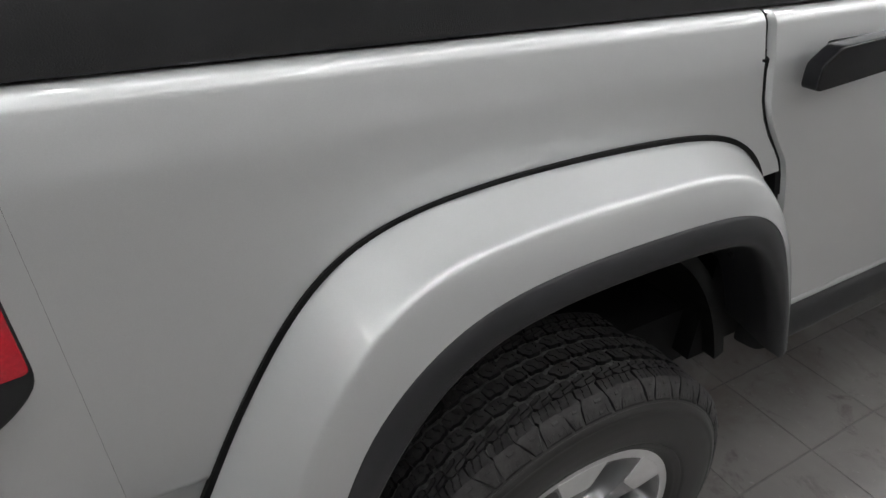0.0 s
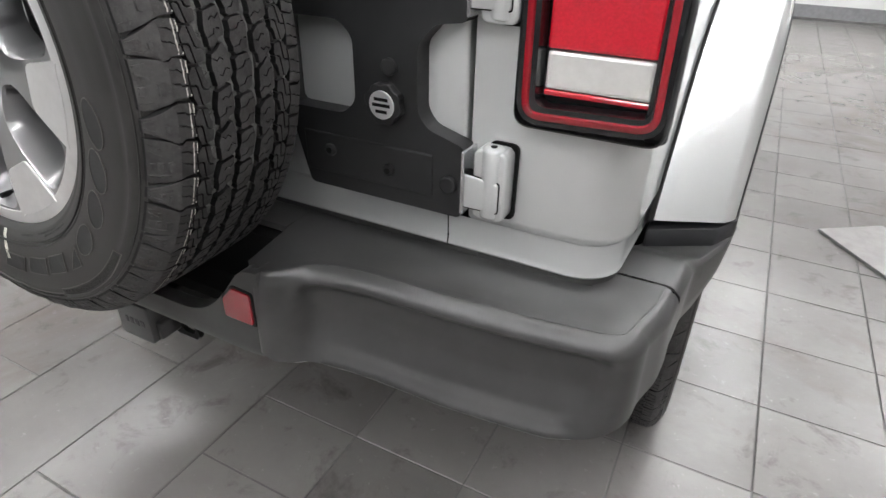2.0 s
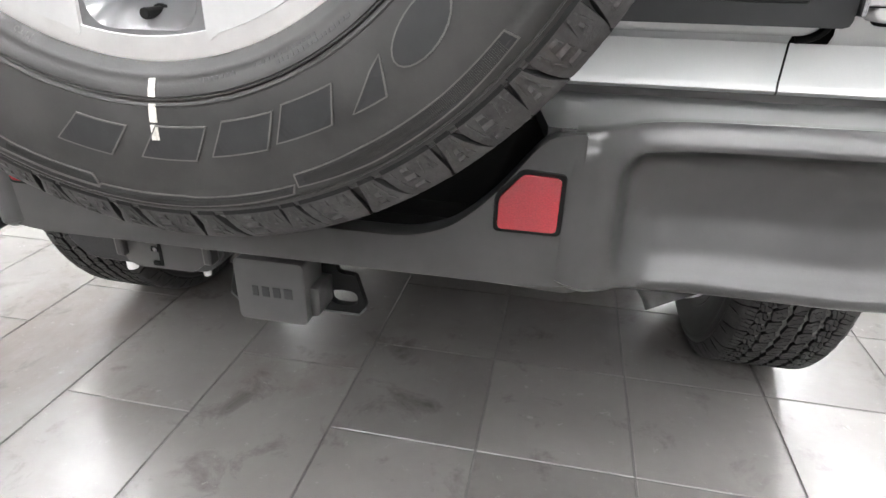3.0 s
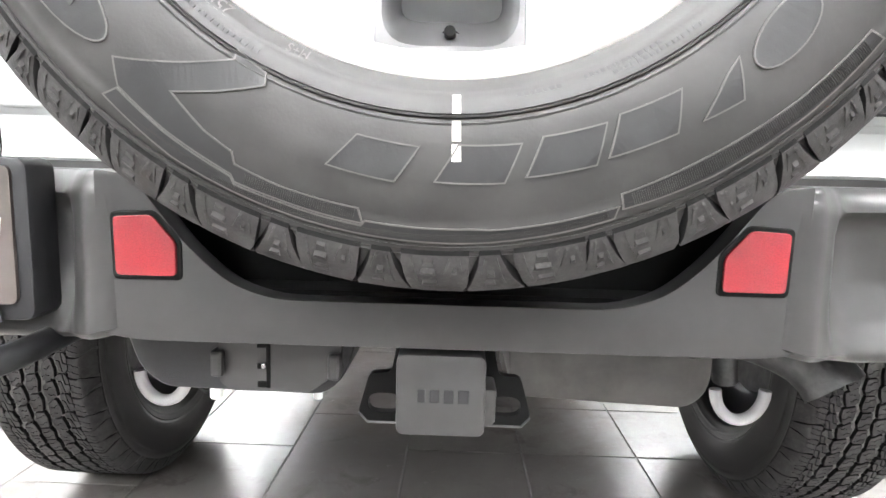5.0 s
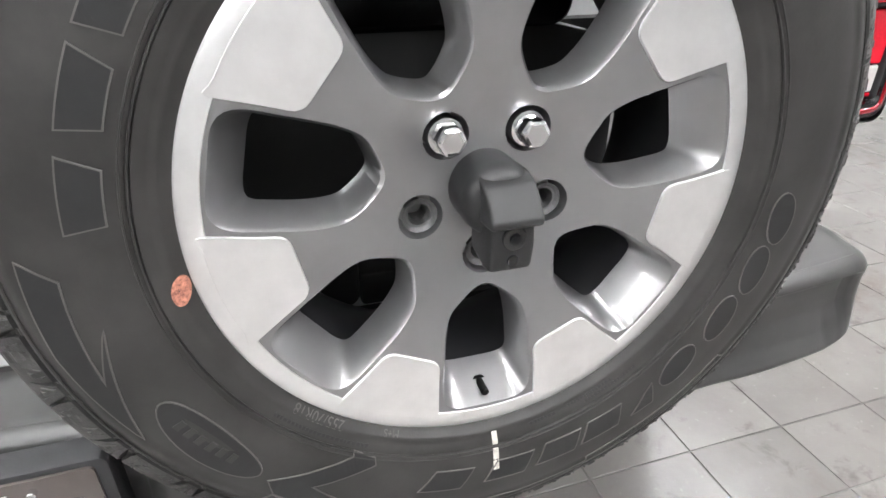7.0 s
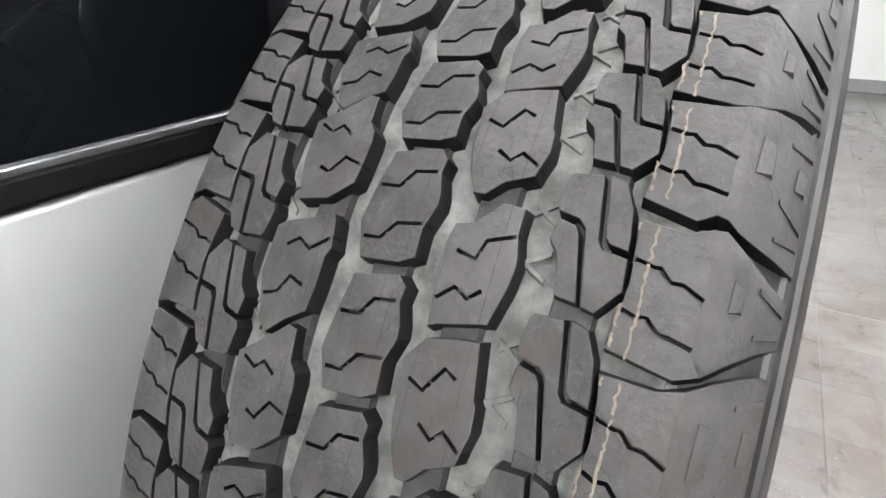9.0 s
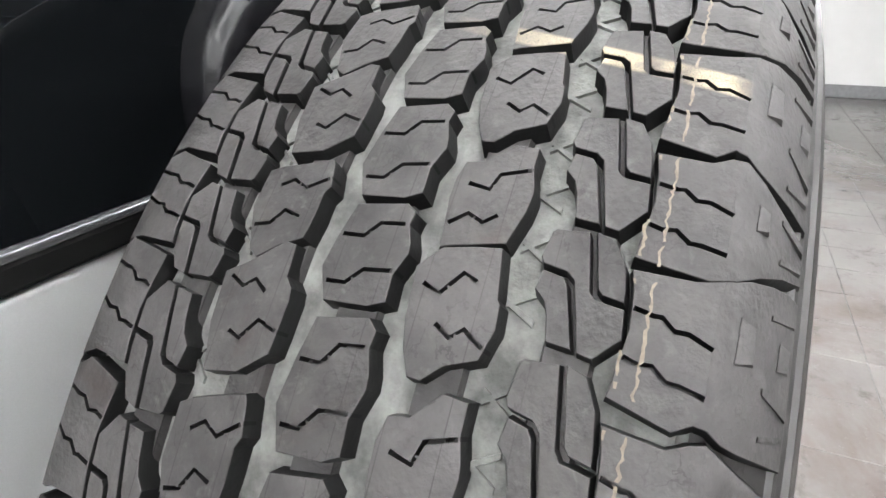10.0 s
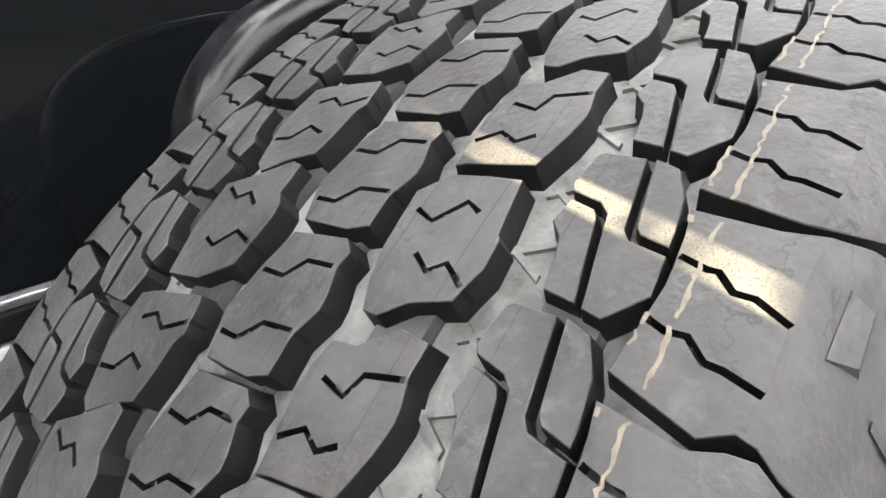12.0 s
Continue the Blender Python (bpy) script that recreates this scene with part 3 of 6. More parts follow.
EVEN = ("curved_shoulder_block", "hex_block", "chamfered_block", "centre_block", "inner_chamfered_block", "inner_hex_block", "inner_curved_shoulder_block")
ODD = ("stepped_shoulder_block", "hex_block", "flat_block", "centre_block", "inner_flat_block", "inner_hex_block", "inner_stepped_shoulder_block")
BLOCKS = {}


def block(name, size):
    """The mesh of one kind of block for a pitch of that size, made once."""
    if (name, size) not in BLOCKS:
        BLOCKS[(name, size)] = block_mesh(name, ROWS[name][0], size)
    return BLOCKS[(name, size)]


def pitches():
    """Start and size of each pitch round the tyre, in mm: the sizes vary, as they do on real tyres."""
    near = [45.0, 45.0, 44.6, 35.4, 39.2, 39.6, 40.2]
    rng = random.Random(7)
    rest = [36.0] * 19 + [40.0] * 19 + [45.0] * 19
    rng.shuffle(rest)
    k = (2 * math.pi * RT * 1000 - sum(near)) / sum(rest)
    out, u = [], 172.0
    for i, s in enumerate(near + [r * k for r in rest]):
        out.append((i, u, s))
        u += s
    return out


def laid_blocks(which):
    """Each block of those pitches: its mesh and the turn that lays it round the tyre."""
    all_ = pitches()
    turn_ = 2 * math.pi * RT * 1000
    starts = [u - turn_ for _, u, _ in all_] + [u for _, u, _ in all_] + [u + turn_ for _, u, _ in all_]
    nominal = [PITCH * k for k in range(len(starts))]
    for i, u, s in which:
        for n in (EVEN if i % 2 == 0 else ODD):
            mid = ROWS[n][1]
            at = PITCH * (i + len(all_)) + mid
            lo, c, hi = (float(np.interp(at + d, nominal, starts)) for d in (-20, 0, 20))
            size = 2.0 * round((hi - lo) / 40 * PITCH / 2)
            yield block(n, size), Matrix.Rotation((c - mid * size / PITCH) / (1000 * RT), 4, "Y")


def groove_bars(bm):
    """Small slanted ridges on the floors of the two wide grooves."""
    for i, u, s in pitches():
        for du, sl, side in ((6, 5, 0), (15, -5, 0), (24, 6, 0), (33, -6, 0), (10, 5, 1), (24, -5, 1), (36, 5, 1)):
            v0, v1 = (56.0, 64.5) if side == 0 else (154.5, 159.5)
            a, b = (u + du, v0), (u + du + sl, v1)
            quad = [(a[0] - 1.3, a[1]), (a[0] + 1.3, a[1]), (b[0] + 1.3, b[1]), (b[0] - 1.3, b[1])]
            lo = [bm.verts.new(on_tread(p, v, 0.0085)) for p, v in quad]
            hi = [bm.verts.new(on_tread(p + e, v, 0.0064)) for (p, v), e in zip(quad, (0.4, -0.4, -0.4, 0.4))]
            bm.faces.new(hi)
            for q in range(4):
                bm.faces.new((lo[q], lo[(q + 1) % 4], hi[(q + 1) % 4], hi[q]))


def joined_blocks(which):
    bm = bmesh.new()
    for me, rot in laid_blocks(which):
        start = len(bm.verts)
        bm.from_mesh(me)
        bm.verts.ensure_lookup_table()
        for v in bm.verts[start:]:
            v.co = rot @ v.co
    return bm


def shoulder_ramp(inner):
    """Rubber that rises from the groove floor to the sidewall under the shoulder blocks."""
    prof = [(rtop(v) - d, v / 1000) for v, d in ((17, 0.0090), (13, 0.0088), (8, 0.0086), (3, 0.0082), (-2, 0.0072), (-6, 0.0052), (-9.5, 0.0026))] + [(0.3690, -0.0085)]
    if inner:
        prof = [(r, 0.216 - y) for r, y in prof]
    return lathe(prof, 144)


def polar(theta, r, lift=0.0):
    a = radians(theta)
    return (r * math.cos(a), ysw(r) - lift, r * math.sin(a))


def side_patch(bm, poly, lift, edge=0.0012):
    """A raised or printed patch on the outer sidewall, from corners (degrees, radius)."""
    k = 0.3 * math.pi / 180
    flat = dense([(t * k * 1000, r * 1000) for t, r in poly], 4.0)
    vs, tris = triangles(flat)
    tv = [bm.verts.new(polar(p.x / k / 1000, p.y / 1000, lift)) for p in vs]
    for f in tris:
        bm.faces.new([tv[i] for i in f])
    n = len(flat)
    low = [bm.verts.new(polar(u / k / 1000, v / 1000, -0.001)) for u, v in flat]
    for i in range(n):
        j = (i + 1) % n
        bm.faces.new((tv[i], tv[j], low[j], low[i]))


# raised bars on each kind of shoulder lug: corners (u, v) of one pitch, lift at the tread side and at the outer side
STEP_BARS = [([(8.5, 6.6), (23.4, 6.3), (21.8, 2.6), (10.3, 2.4)], 0.0003, 0.0022), ([(3.4, -1.2), (5.2, -1.2), (0.8, -8.4), (-1.4, -8.4)], 0.0008, 0.0024),
             ([(28.8, -1.6), (30.4, -1.6), (33.8, -8.4), (31.8, -8.4)], 0.0008, 0.0022), ([(-11.2, -1.6), (-9.6, -1.6), (-7.0, -8.2), (-9.0, -8.2)], 0.0008, 0.0022),
             ([(13.5, -4.6), (23.5, -4.8), (22.4, -7.8), (14.6, -7.6)], 0.0004, 0.0022)]
CURVE_BARS = [([(9.5, 5.6), (18.5, 5.4), (17.0, 2.6), (10.6, 2.6)], 0.0003, 0.0020), ([(18.6, -1.4), (20.2, -1.4), (17.4, -8.4), (15.6, -8.4)], 0.0008, 0.0024),
              ([(5.0, -1.8), (6.6, -1.8), (9.8, -8.2), (7.8, -8.2)], 0.0008, 0.0024)]
# cross bars between them, added on the lower half only, to fit the camera's view
STEP_CROSS = [([(11.0, -0.6), (25.0, -0.8), (23.6, -3.6), (12.4, -3.4)], 0.0008, 0.0032), ([(-6.0, -1.4), (-2.0, -1.4), (-2.8, -4.4), (-5.6, -4.4)], 0.0008, 0.0030), ([(25.5, 3.4), (27.5, 3.4), (31.0, -3.0), (29.0, -3.0)], 0.0010, 0.0030)]
CURVE_CROSS = [([(9.8, 0.6), (16.0, 0.6), (14.8, -2.6), (10.8, -2.6)], 0.0008, 0.0032), ([(1.6, 4.6), (3.4, 4.6), (6.4, -1.0), (4.6, -1.0)], 0.0010, 0.0030)]


def shoulder_bars():
    """Raised bars and low wedges on the outer face of the shoulder lugs."""
    bm = bmesh.new()
    for i, u, s in pitches():
        k = s / PITCH
        bars = STEP_BARS if i % 2 else CURVE_BARS
        if 1350 < u < 2450:
            bars = bars + (STEP_CROSS if i % 2 else CURVE_CROSS)
        for quad, near, far in bars:
            vm = sum(v for _, v in quad) / 4
            top = [bm.verts.new(on_tread(u + p * k, v, -(near if v > vm else far))) for p, v in quad]
            um = sum(p for p, _ in quad) / 4
            foot = [bm.verts.new(on_tread(u + (p + math.copysign(0.5, p - um)) * k, v + math.copysign(0.5, v - vm), 0.0012)) for p, v in quad]
            bm.faces.new(top)
            for q in range(4):
                bm.faces.new((foot[q], foot[(q + 1) % 4], top[(q + 1) % 4], top[q]))
    bmesh.ops.recalc_face_normals(bm, faces=bm.faces)
    return bm


def tie_bar(v0, v1):
    """Low rubber bridge that joins the blocks of one row."""
    return lathe([(RT - 0.0090, (v0 - 1.5) / 1000), (RT - 0.0050, v0 / 1000), (RT - 0.0050, v1 / 1000), (RT - 0.0090, (v1 + 1.5) / 1000)], 144)


def ellipse_polar(t, r, dt, dr, lean=0.0, n=26):
    return [(t + dt * math.cos(a) + lean * math.sin(a), r + dr * math.sin(a)) for a in (2 * math.pi * i / n for i in range(n))]


def bent_text(text, theta, r, size, lift, flip=1):
    """Small lettering that follows the tyre's ring, read from outside."""
    cu = bpy.data.curves.new("lettering", "FONT")
    cu.body, cu.size, cu.align_x = text, size, "CENTER"
    cu.extrude = 0.0
    ob = bpy.data.objects.new("lettering", cu)
    scene.collection.objects.link(ob)
    me = ob.to_mesh().copy()
    bm = bmesh.new()
    bm.from_mesh(me)
    for v in bm.verts:
        x, y = v.co.x, v.co.y
        v.co = polar(theta - flip * math.degrees(x / r), r + flip * y, lift)
    bpy.data.objects.remove(ob)
    bpy.data.curves.remove(cu)
    bpy.data.meshes.remove(me)
    return bm


WINDOW = [(-0.0485, 0.2300), (0.0485, 0.2300), (0.0455, 0.165), (0.043, 0.140), (0.037, 0.119), (0.022, 0.105), (0.006, 0.0945),
          (-0.006, 0.0945), (-0.022, 0.105), (-0.037, 0.119), (-0.043, 0.140), (-0.0455, 0.165)]
LUG_R, LUG_ANG = 0.0635, [126, 54, -18, -90, -162]


def face_y(r):
    return float(np.interp(r, (0.0, 0.045, 0.075, 0.11, 0.165, 0.20, 0.237, 0.2505), (0.026, 0.026, 0.024, 0.014, 0.005, 0.002, 0.0, 0.0)))


def rounded(poly, d, n=4):
    out = []
    m = len(poly)
    for i in range(m):
        p0, p1, p2 = Vector(poly[i - 1]), Vector(poly[i]), Vector(poly[(i + 1) % m])
        a = p1 + (p0 - p1).normalized() * min(d, (p0 - p1).length * 0.45)
        b = p1 + (p2 - p1).normalized() * min(d, (p2 - p1).length * 0.45)
        out += [tuple((1 - t) ** 2 * a + 2 * t * (1 - t) * p1 + t * t * b) for t in (k / n for k in range(n + 1))]
    return out


def rot2(poly, deg):
    """Local (across, out) to wheel plane (x, z) with 'out' at that angle."""
    a = radians(deg)
    return [(s * math.cos(a - math.pi / 2) + t * math.cos(a), s * math.sin(a - math.pi / 2) + t * math.sin(a)) for s, t in poly]


def rim_parts(rim):
    win = [rounded(rot2(WINDOW, -90 + k * 360 / 7), 0.027, 7) for k in range(7)]
    circle = lambda r, n, c=(0, 0): [(c[0] + r * math.cos(2 * math.pi * i / n), c[1] + r * math.sin(2 * math.pi * i / n)) for i in range(n)]
    lugs = [circle(0.0210, 22, (LUG_R * math.cos(radians(a)), LUG_R * math.sin(radians(a)))) for a in LUG_ANG]
    extra = [p for r, n in ((0.03, 12), (0.085, 28), (0.11, 28), (0.14, 56), (0.165, 56), (0.20, 70), (0.225, 84)) for p in circle(r, n)]
    holes = win + lugs
    extra = [p for p in extra if not any(inside(p, h) for h in holes)]
    vs, tris = triangles(circle(0.2505, 140), holes, extra)
    bm = bmesh.new()
    bv = [bm.verts.new((p.x, face_y(p.length), p.y)) for p in vs]
    for f in tris:
        bm.faces.new([bv[i] for i in f])
    # returns of the windows and of the rim edge
    for h in win:
        deep = offset(h, 0.0085)
        a = [bm.verts.new((x, face_y(math.hypot(x, z)), z)) for x, z in h]
        a2 = [bm.verts.new((x, face_y(math.hypot(x, z)) + 0.004, z)) for x, z in offset(h, 0.0030)]
        b = []
        for x, z in deep:
            r = math.hypot(x, z)
            k = 1 - 0.020 * max(0, min(1, (r - 0.195) / 0.030)) / r     # the outer end slopes in
            b.append(bm.verts.new((x * k, face_y(r) + 0.046, z * k)))
        for i in range(len(h)):
            j = (i + 1) % len(h)
            bm.faces.new((a[i], a[j], a2[j], a2[i]))
            bm.faces.new((a2[i], a2[j], b[j], b[i]))
    for h in lugs:
        a = [bm.verts.new((x, face_y(math.hypot(x, z)), z)) for x, z in h]
        b = [bm.verts.new((x, 0.055, z)) for x, z in offset(h, 0.003)]
        for i in range(len(h)):
            j = (i + 1) % len(h)
            bm.faces.new((a[i], a[j], b[j], b[i]))
        bm.faces.new(b)
    part("wheel_face", bm, M["rim_grey"], rim, "grey painted seven-spoke wheel face", smooth=35)
    lip = [(0.2335, 0.0015), (0.2345, -0.0012), (0.250, -0.0016), (0.2525, 0.0), (0.2525, 0.012), (0.246, 0.014)]
    part("rim_lip", lathe(lip, 140), M["machined"], rim, "bright machined rim edge", smooth=40)
    for k in range(7):
        # machined pad between two windows
        pts = []
        for s in (-1, 1):
            edge = []
            for t in (0.2378, 0.215, 0.19, 0.168):
                w = float(np.interp(t, (0.165, 0.19, 0.2335), (0.0455, 0.0475, 0.0490))) + 0.0040
                wx = rot2([(w * (-1 if s < 0 else 1), t)], -90 + (k + (0 if s < 0 else 1)) * 360 / 7)[0]
                edge.append(wx)
            pts.append(edge)
        a0 = math.atan2(pts[0][0][1], pts[0][0][0])
        a1 = math.atan2(pts[1][0][1], pts[1][0][0])
        if a1 < a0:
            a1 += 2 * math.pi
        arc = [(0.2378 * math.cos(a0 + (a1 - a0) * i / 10), 0.2378 * math.sin(a0 + (a1 - a0) * i / 10)) for i in range(1, 10)]
        poly = rounded(pts[0][::-1] + arc + pts[1], 0.010, 4)
        vs, tris = triangles(poly)
        bm = bmesh.new()
        bv = [bm.verts.new((p.x, face_y(p.length) - 0.0022, p.y)) for p in vs]
        for f in tris:
            bm.faces.new([bv[i] for i in f])
        low = [bm.verts.new((x, face_y(math.hypot(x, z)) + 0.001, z)) for x, z in offset(poly, -0.0012)]
        for i in range(len(poly)):
            j = (i + 1) % len(poly)
            bm.faces.new((bv[i], bv[j], low[j], low[i]))
        part("machined_pad", bm, M["machined"], rim, smooth=30)
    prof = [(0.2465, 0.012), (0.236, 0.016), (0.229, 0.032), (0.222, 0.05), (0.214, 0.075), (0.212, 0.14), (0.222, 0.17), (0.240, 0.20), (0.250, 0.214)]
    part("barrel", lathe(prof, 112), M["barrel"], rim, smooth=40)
    return win


def wheel(name, m):
    w = empty(name, m)
    side, inner, floor_bm = carcass()
    tyre = part("tyre", side, M["sidewall"], w, "black all-terrain tyre with raised sidewall shapes", smooth=50)
    part("inner_sidewall", inner, M["sidewall"], tyre, smooth=50)
    part("shoulder_relief", shoulder_bars(), M["tread"], tyre)["kind"] = "stuff"
    for v0, v1 in ((39, 51), (71, 83), (101, 114), (132, 144), (164, 176)):
        part("tie_bar", tie_bar(v0, v1), M["tread"], tyre, smooth=40)
    for side_in in (False, True):
        part("shoulder_ramp", shoulder_ramp(side_in), M["tread"], tyre, smooth=60)
    groove_bars(floor_bm)
    part("tread_base", floor_bm, M["tread_floor"], tyre, "dusty grey groove floor", smooth=40)
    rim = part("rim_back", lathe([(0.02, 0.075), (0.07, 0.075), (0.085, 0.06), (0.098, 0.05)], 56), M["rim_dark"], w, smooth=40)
    rim_parts(rim)
    return w, tyre, rim


spare, spare_tyre, spare_rim = wheel("spare_wheel", pose(0, 0, ZC))
tagged(spare, "spare wheel with chunky black tyre and grey machined rim", "spare wheel")


def road_wheel():
    w, tyre, rim = wheel("road_wheel", pose(0.915, 1.085, 0.402, 0, 0, 90))
    part("tread", joined_blocks(pitches()), [M["tread"], M["shaded_rubber"], M["gasket"]], tyre)["kind"] = "stuff"
    for a in LUG_ANG:
        c = (LUG_R * math.cos(radians(a)), LUG_R * math.sin(radians(a)))
        part("wheel_nut", cyl(c, 0.0105, 0.006, 0.05, 6, bev=0.002), M["chrome"], w, "chrome lug nut")
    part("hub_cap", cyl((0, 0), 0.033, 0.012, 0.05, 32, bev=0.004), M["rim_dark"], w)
    part("brake_disc", lathe([(0.03, 0.12), (0.16, 0.12), (0.16, 0.14), (0.03, 0.14)], 48), M["steel"], w, smooth=30)
    tagged(w, "all-terrain road wheel with grey machined alloy rim on the tiles", "wheel", "road wheels")
    for x, y, rz in ((-0.935, 1.085, -90), (0.915, 4.090, 90), (-0.915, 4.090, -90)):
        copy_thing(w, pose(x, y, 0.402, 0, 0, rz))


road_wheel()


# ---- the car's body ----
W, YR, BELT = 0.820, 0.330, 1.326      # half width at the rear corner, rear face, belt line height


def side_x(y):
    """The side's half width, which grows a little towards the front."""
    return W + 0.029 * max(0, min(y, 1.4) - 0.42)


def tub_path(y_end):
    """Plan line from the tailgate gap round the rear corner along the side: points and outward normals."""
    r = 0.075
    pts = [((0.588 + (W - r - 0.588) * k / 6, YR), (0, -1)) for k in range(6)]
    for k in range(11):
        a = -math.pi / 2 + math.pi / 2 * k / 10
        pts.append(((W - r + r * math.cos(a), YR + r + r * math.sin(a)), (math.cos(a), math.sin(a))))
    n = 14
    ys = [YR + r + (y_end - YR - r) * k / n for k in range(1, n + 1)]
    pts += [((side_x(y), y), (1, 0)) for y in ys]
    return pts


def tub_profile(z0):
    low = [(-0.034, 0.784), (-0.013, 0.785), (-0.010, 0.789), (-0.0112, 0.794), (-0.0125, 0.798), (-0.0105, 0.842), (-0.001, 0.852), (0.0, 0.860)] if z0 < 0.81 else [(0.0, z0)]
    return low + [(0.0, 1.0), (0.0, 1.15), (0.0003, 1.20), (0.0004, 1.245), (-0.0004, 1.258), (-0.0022, 1.267), (-0.0060, 1.288), (-0.0092, 1.306), (-0.0112, 1.3125), (-0.0160, 1.3195), (-0.0225, 1.3240), (-0.036, BELT), (-0.10, BELT)]


def loft(path, profile, sx=1):
    return grid([[(sx * (p[0] + n[0] * o), p[1] + n[1] * o, z) for o, z in profile] for p, n in path])


def door_edge(z):
    """The rear door's trailing edge, which bends forward round the wheel arch."""
    return float(np.interp(z, (0.73, 0.80, 0.90, 1.00, 1.08, 1.11, 1.14, 1.17, 1.20, 1.24, 1.33), (1.60, 1.575, 1.545, 1.515, 1.482, 1.455, 1.425, 1.401, 1.383, 1.368, 1.354)))


def body():
    car = empty("car_body", pose(0, 0, 0))
    tagged(car, "silver four-door off-road car body with black hardtop", "car")
    for sx in (1, -1):
        full = tub_path(0.70)
        cut = [i for i, (p, n) in enumerate(full) if p[1] > 0.462 and n[0] == 1][0]
        corner = full[:cut] + [((side_x(0.461), 0.461), (1, 0))]
        part("corner_panel", loft(corner, tub_profile(0.8), sx), M["paint"], car, "glossy silver rear corner panel", smooth=40)
        if sx > 0:
            # sill under the tailgate's rounded lower corner, and the dark gap round that corner
            part("sill_corner", grid([[(x, YR - o, z) for o, z in tub_profile(0.8)[:6]] for x in (0.5505, 0.57, 0.5882)]), M["paint"], car, smooth=40)
            arc = [(0.584, YR - 0.001, 0.905), (0.584, YR - 0.001, 0.875), (0.580, YR - 0.001, 0.860), (0.570, YR + 0.002, 0.850), (0.553, YR + 0.006, 0.846)]
            part("gate_gap", tube(spline(arc, 16), 0.0042, 8), M["gasket"], car, smooth=60)
        quarter = [((side_x(y), y), (1, 0)) for y in (0.4612, 0.55, 0.70)]
        part("quarter_panel", loft(quarter, tub_profile(0.8), sx), M["paint"], car, smooth=40)
        fine = [(0.0, 1.07), (0.0, 1.09), (0.0, 1.11), (0.0, 1.14), (0.0, 1.17)] + tub_profile(1.07)[3:]
        rows = []
        for k in range(9):
            row = []
            for o, z in fine:
                y = 0.70 + (door_edge(z) - 0.004 - 0.70) * k / 8
                row.append((sx * (side_x(y) + o - (0.006 if k == 8 else 0)), y, z))
            rows.append(row)
        part("side_panel", grid(rows), M["paint"], car, "glossy silver side panel above the wheel", smooth=40)
        part("panel_backing", box(sx * 0.74, sx * 0.800, 0.44, 1.35, 1.06, 1.30), M["gasket"], car)
        part("wheel_house", box(sx * 0.50, sx * 0.60, 0.50, 1.75, 0.64, 1.07), M["gasket"], car)
        part("wheel_house_roof", box(sx * 0.50, sx * 0.82, 0.66, 1.50, 1.06, 1.075), M["gasket"], car)
        part("wheel_house_end", box(sx * 0.50, sx * 0.82, 1.43, 1.50, 0.66, 1.06), M["gasket"], car)
        arc = [math.pi * (0.14 + 0.72 * k / 24) for k in range(25)]
        liner = [(1.085 + 0.450 * math.cos(a), 0.402 + 0.650 * math.sin(a)) for a in arc] + [(1.085 + 0.425 * math.cos(a), 0.402 + 0.625 * math.sin(a)) for a in arc[::-1]]
        part("arch_liner", prism(liner, sx * 0.52, sx * 0.850, 0, 1, "x"), M["gasket"], car, "black wheel arch liner")
        seam = [[(sx * (side_x(1.4) + o), door_edge(z) + d, z) for o, d in ((-0.030, -0.012), (-0.0075, -0.010), (-0.0075, 0.012), (-0.030, 0.014))] for z in (1.02, 1.06, 1.09, 1.12, 1.15, 1.18, 1.21, 1.25, 1.262)]
        seam += [[(sx * (side_x(1.4) + o), door_edge(z) + d, z) for o, d in ((-0.050, -0.012), (-0.024, -0.010), (-0.024, 0.012), (-0.050, 0.014))] for z in (1.275, 1.30, 1.320)]
        part("door_gap", grid(seam), M["gasket"], car)
        part("lower_fill", box(sx * 0.30, sx * 0.765, 0.385, 0.55, 0.56, 0.79), M["gasket"], car)
        # doors
        for y0, y1, nm in ((1.341, 2.30, "rear_door"), (2.306, 3.36, "front_door")):
            prof = [(-0.015, 0.735), (0.0, 0.745), (0.002, 0.80), (0.0, 1.0), (0.0003, 1.20), (0.0004, 1.245), (-0.0004, 1.258), (-0.0022, 1.267), (-0.0060, 1.288), (-0.0092, 1.306), (-0.0112, 1.3125), (-0.0160, 1.3195), (-0.0225, 1.3240), (-0.05, BELT)]
            X = side_x(1.4)
            prof = [(-0.015, 0.735), (0.0, 0.745), (0.002, 0.80), (0.001, 0.90), (0.0, 1.0), (0.0, 1.06), (0.0, 1.09), (0.0, 1.12), (0.0, 1.15), (0.0, 1.175)] + prof[4:]
            rows = []
            for k, (f_, o2) in enumerate(((0, -0.010), (0.006, 0), (0.25, 0), (0.6, 0), (0.994, 0), (1, -0.006))):
                row = []
                for o, z in prof:
                    ya = door_edge(z) + 0.003 if nm == "rear_door" else y0
                    row.append((sx * (X + o + o2), ya + (y1 - ya) * f_, z))
                rows.append(row)
            door = part(nm, grid(rows), M["paint"], car, "glossy silver side door", smooth=40)
            hy = y0 + 0.085
            hz = -0.006
            grip = [(hy, 1.225), (hy - 0.004, 1.262), (hy + 0.03, 1.285), (hy + 0.19, 1.292), (hy + 0.215, 1.27), (hy + 0.205, 1.238), (hy + 0.03, 1.226)]
            grip = [(a, b + hz) for a, b in grip]
            part("door_handle", prism(rounded(grip, 0.010, 3), sx * 0.862, sx * 0.888, 0.008, 3, "x"), M["satin_black"], door, "black paddle door handle")
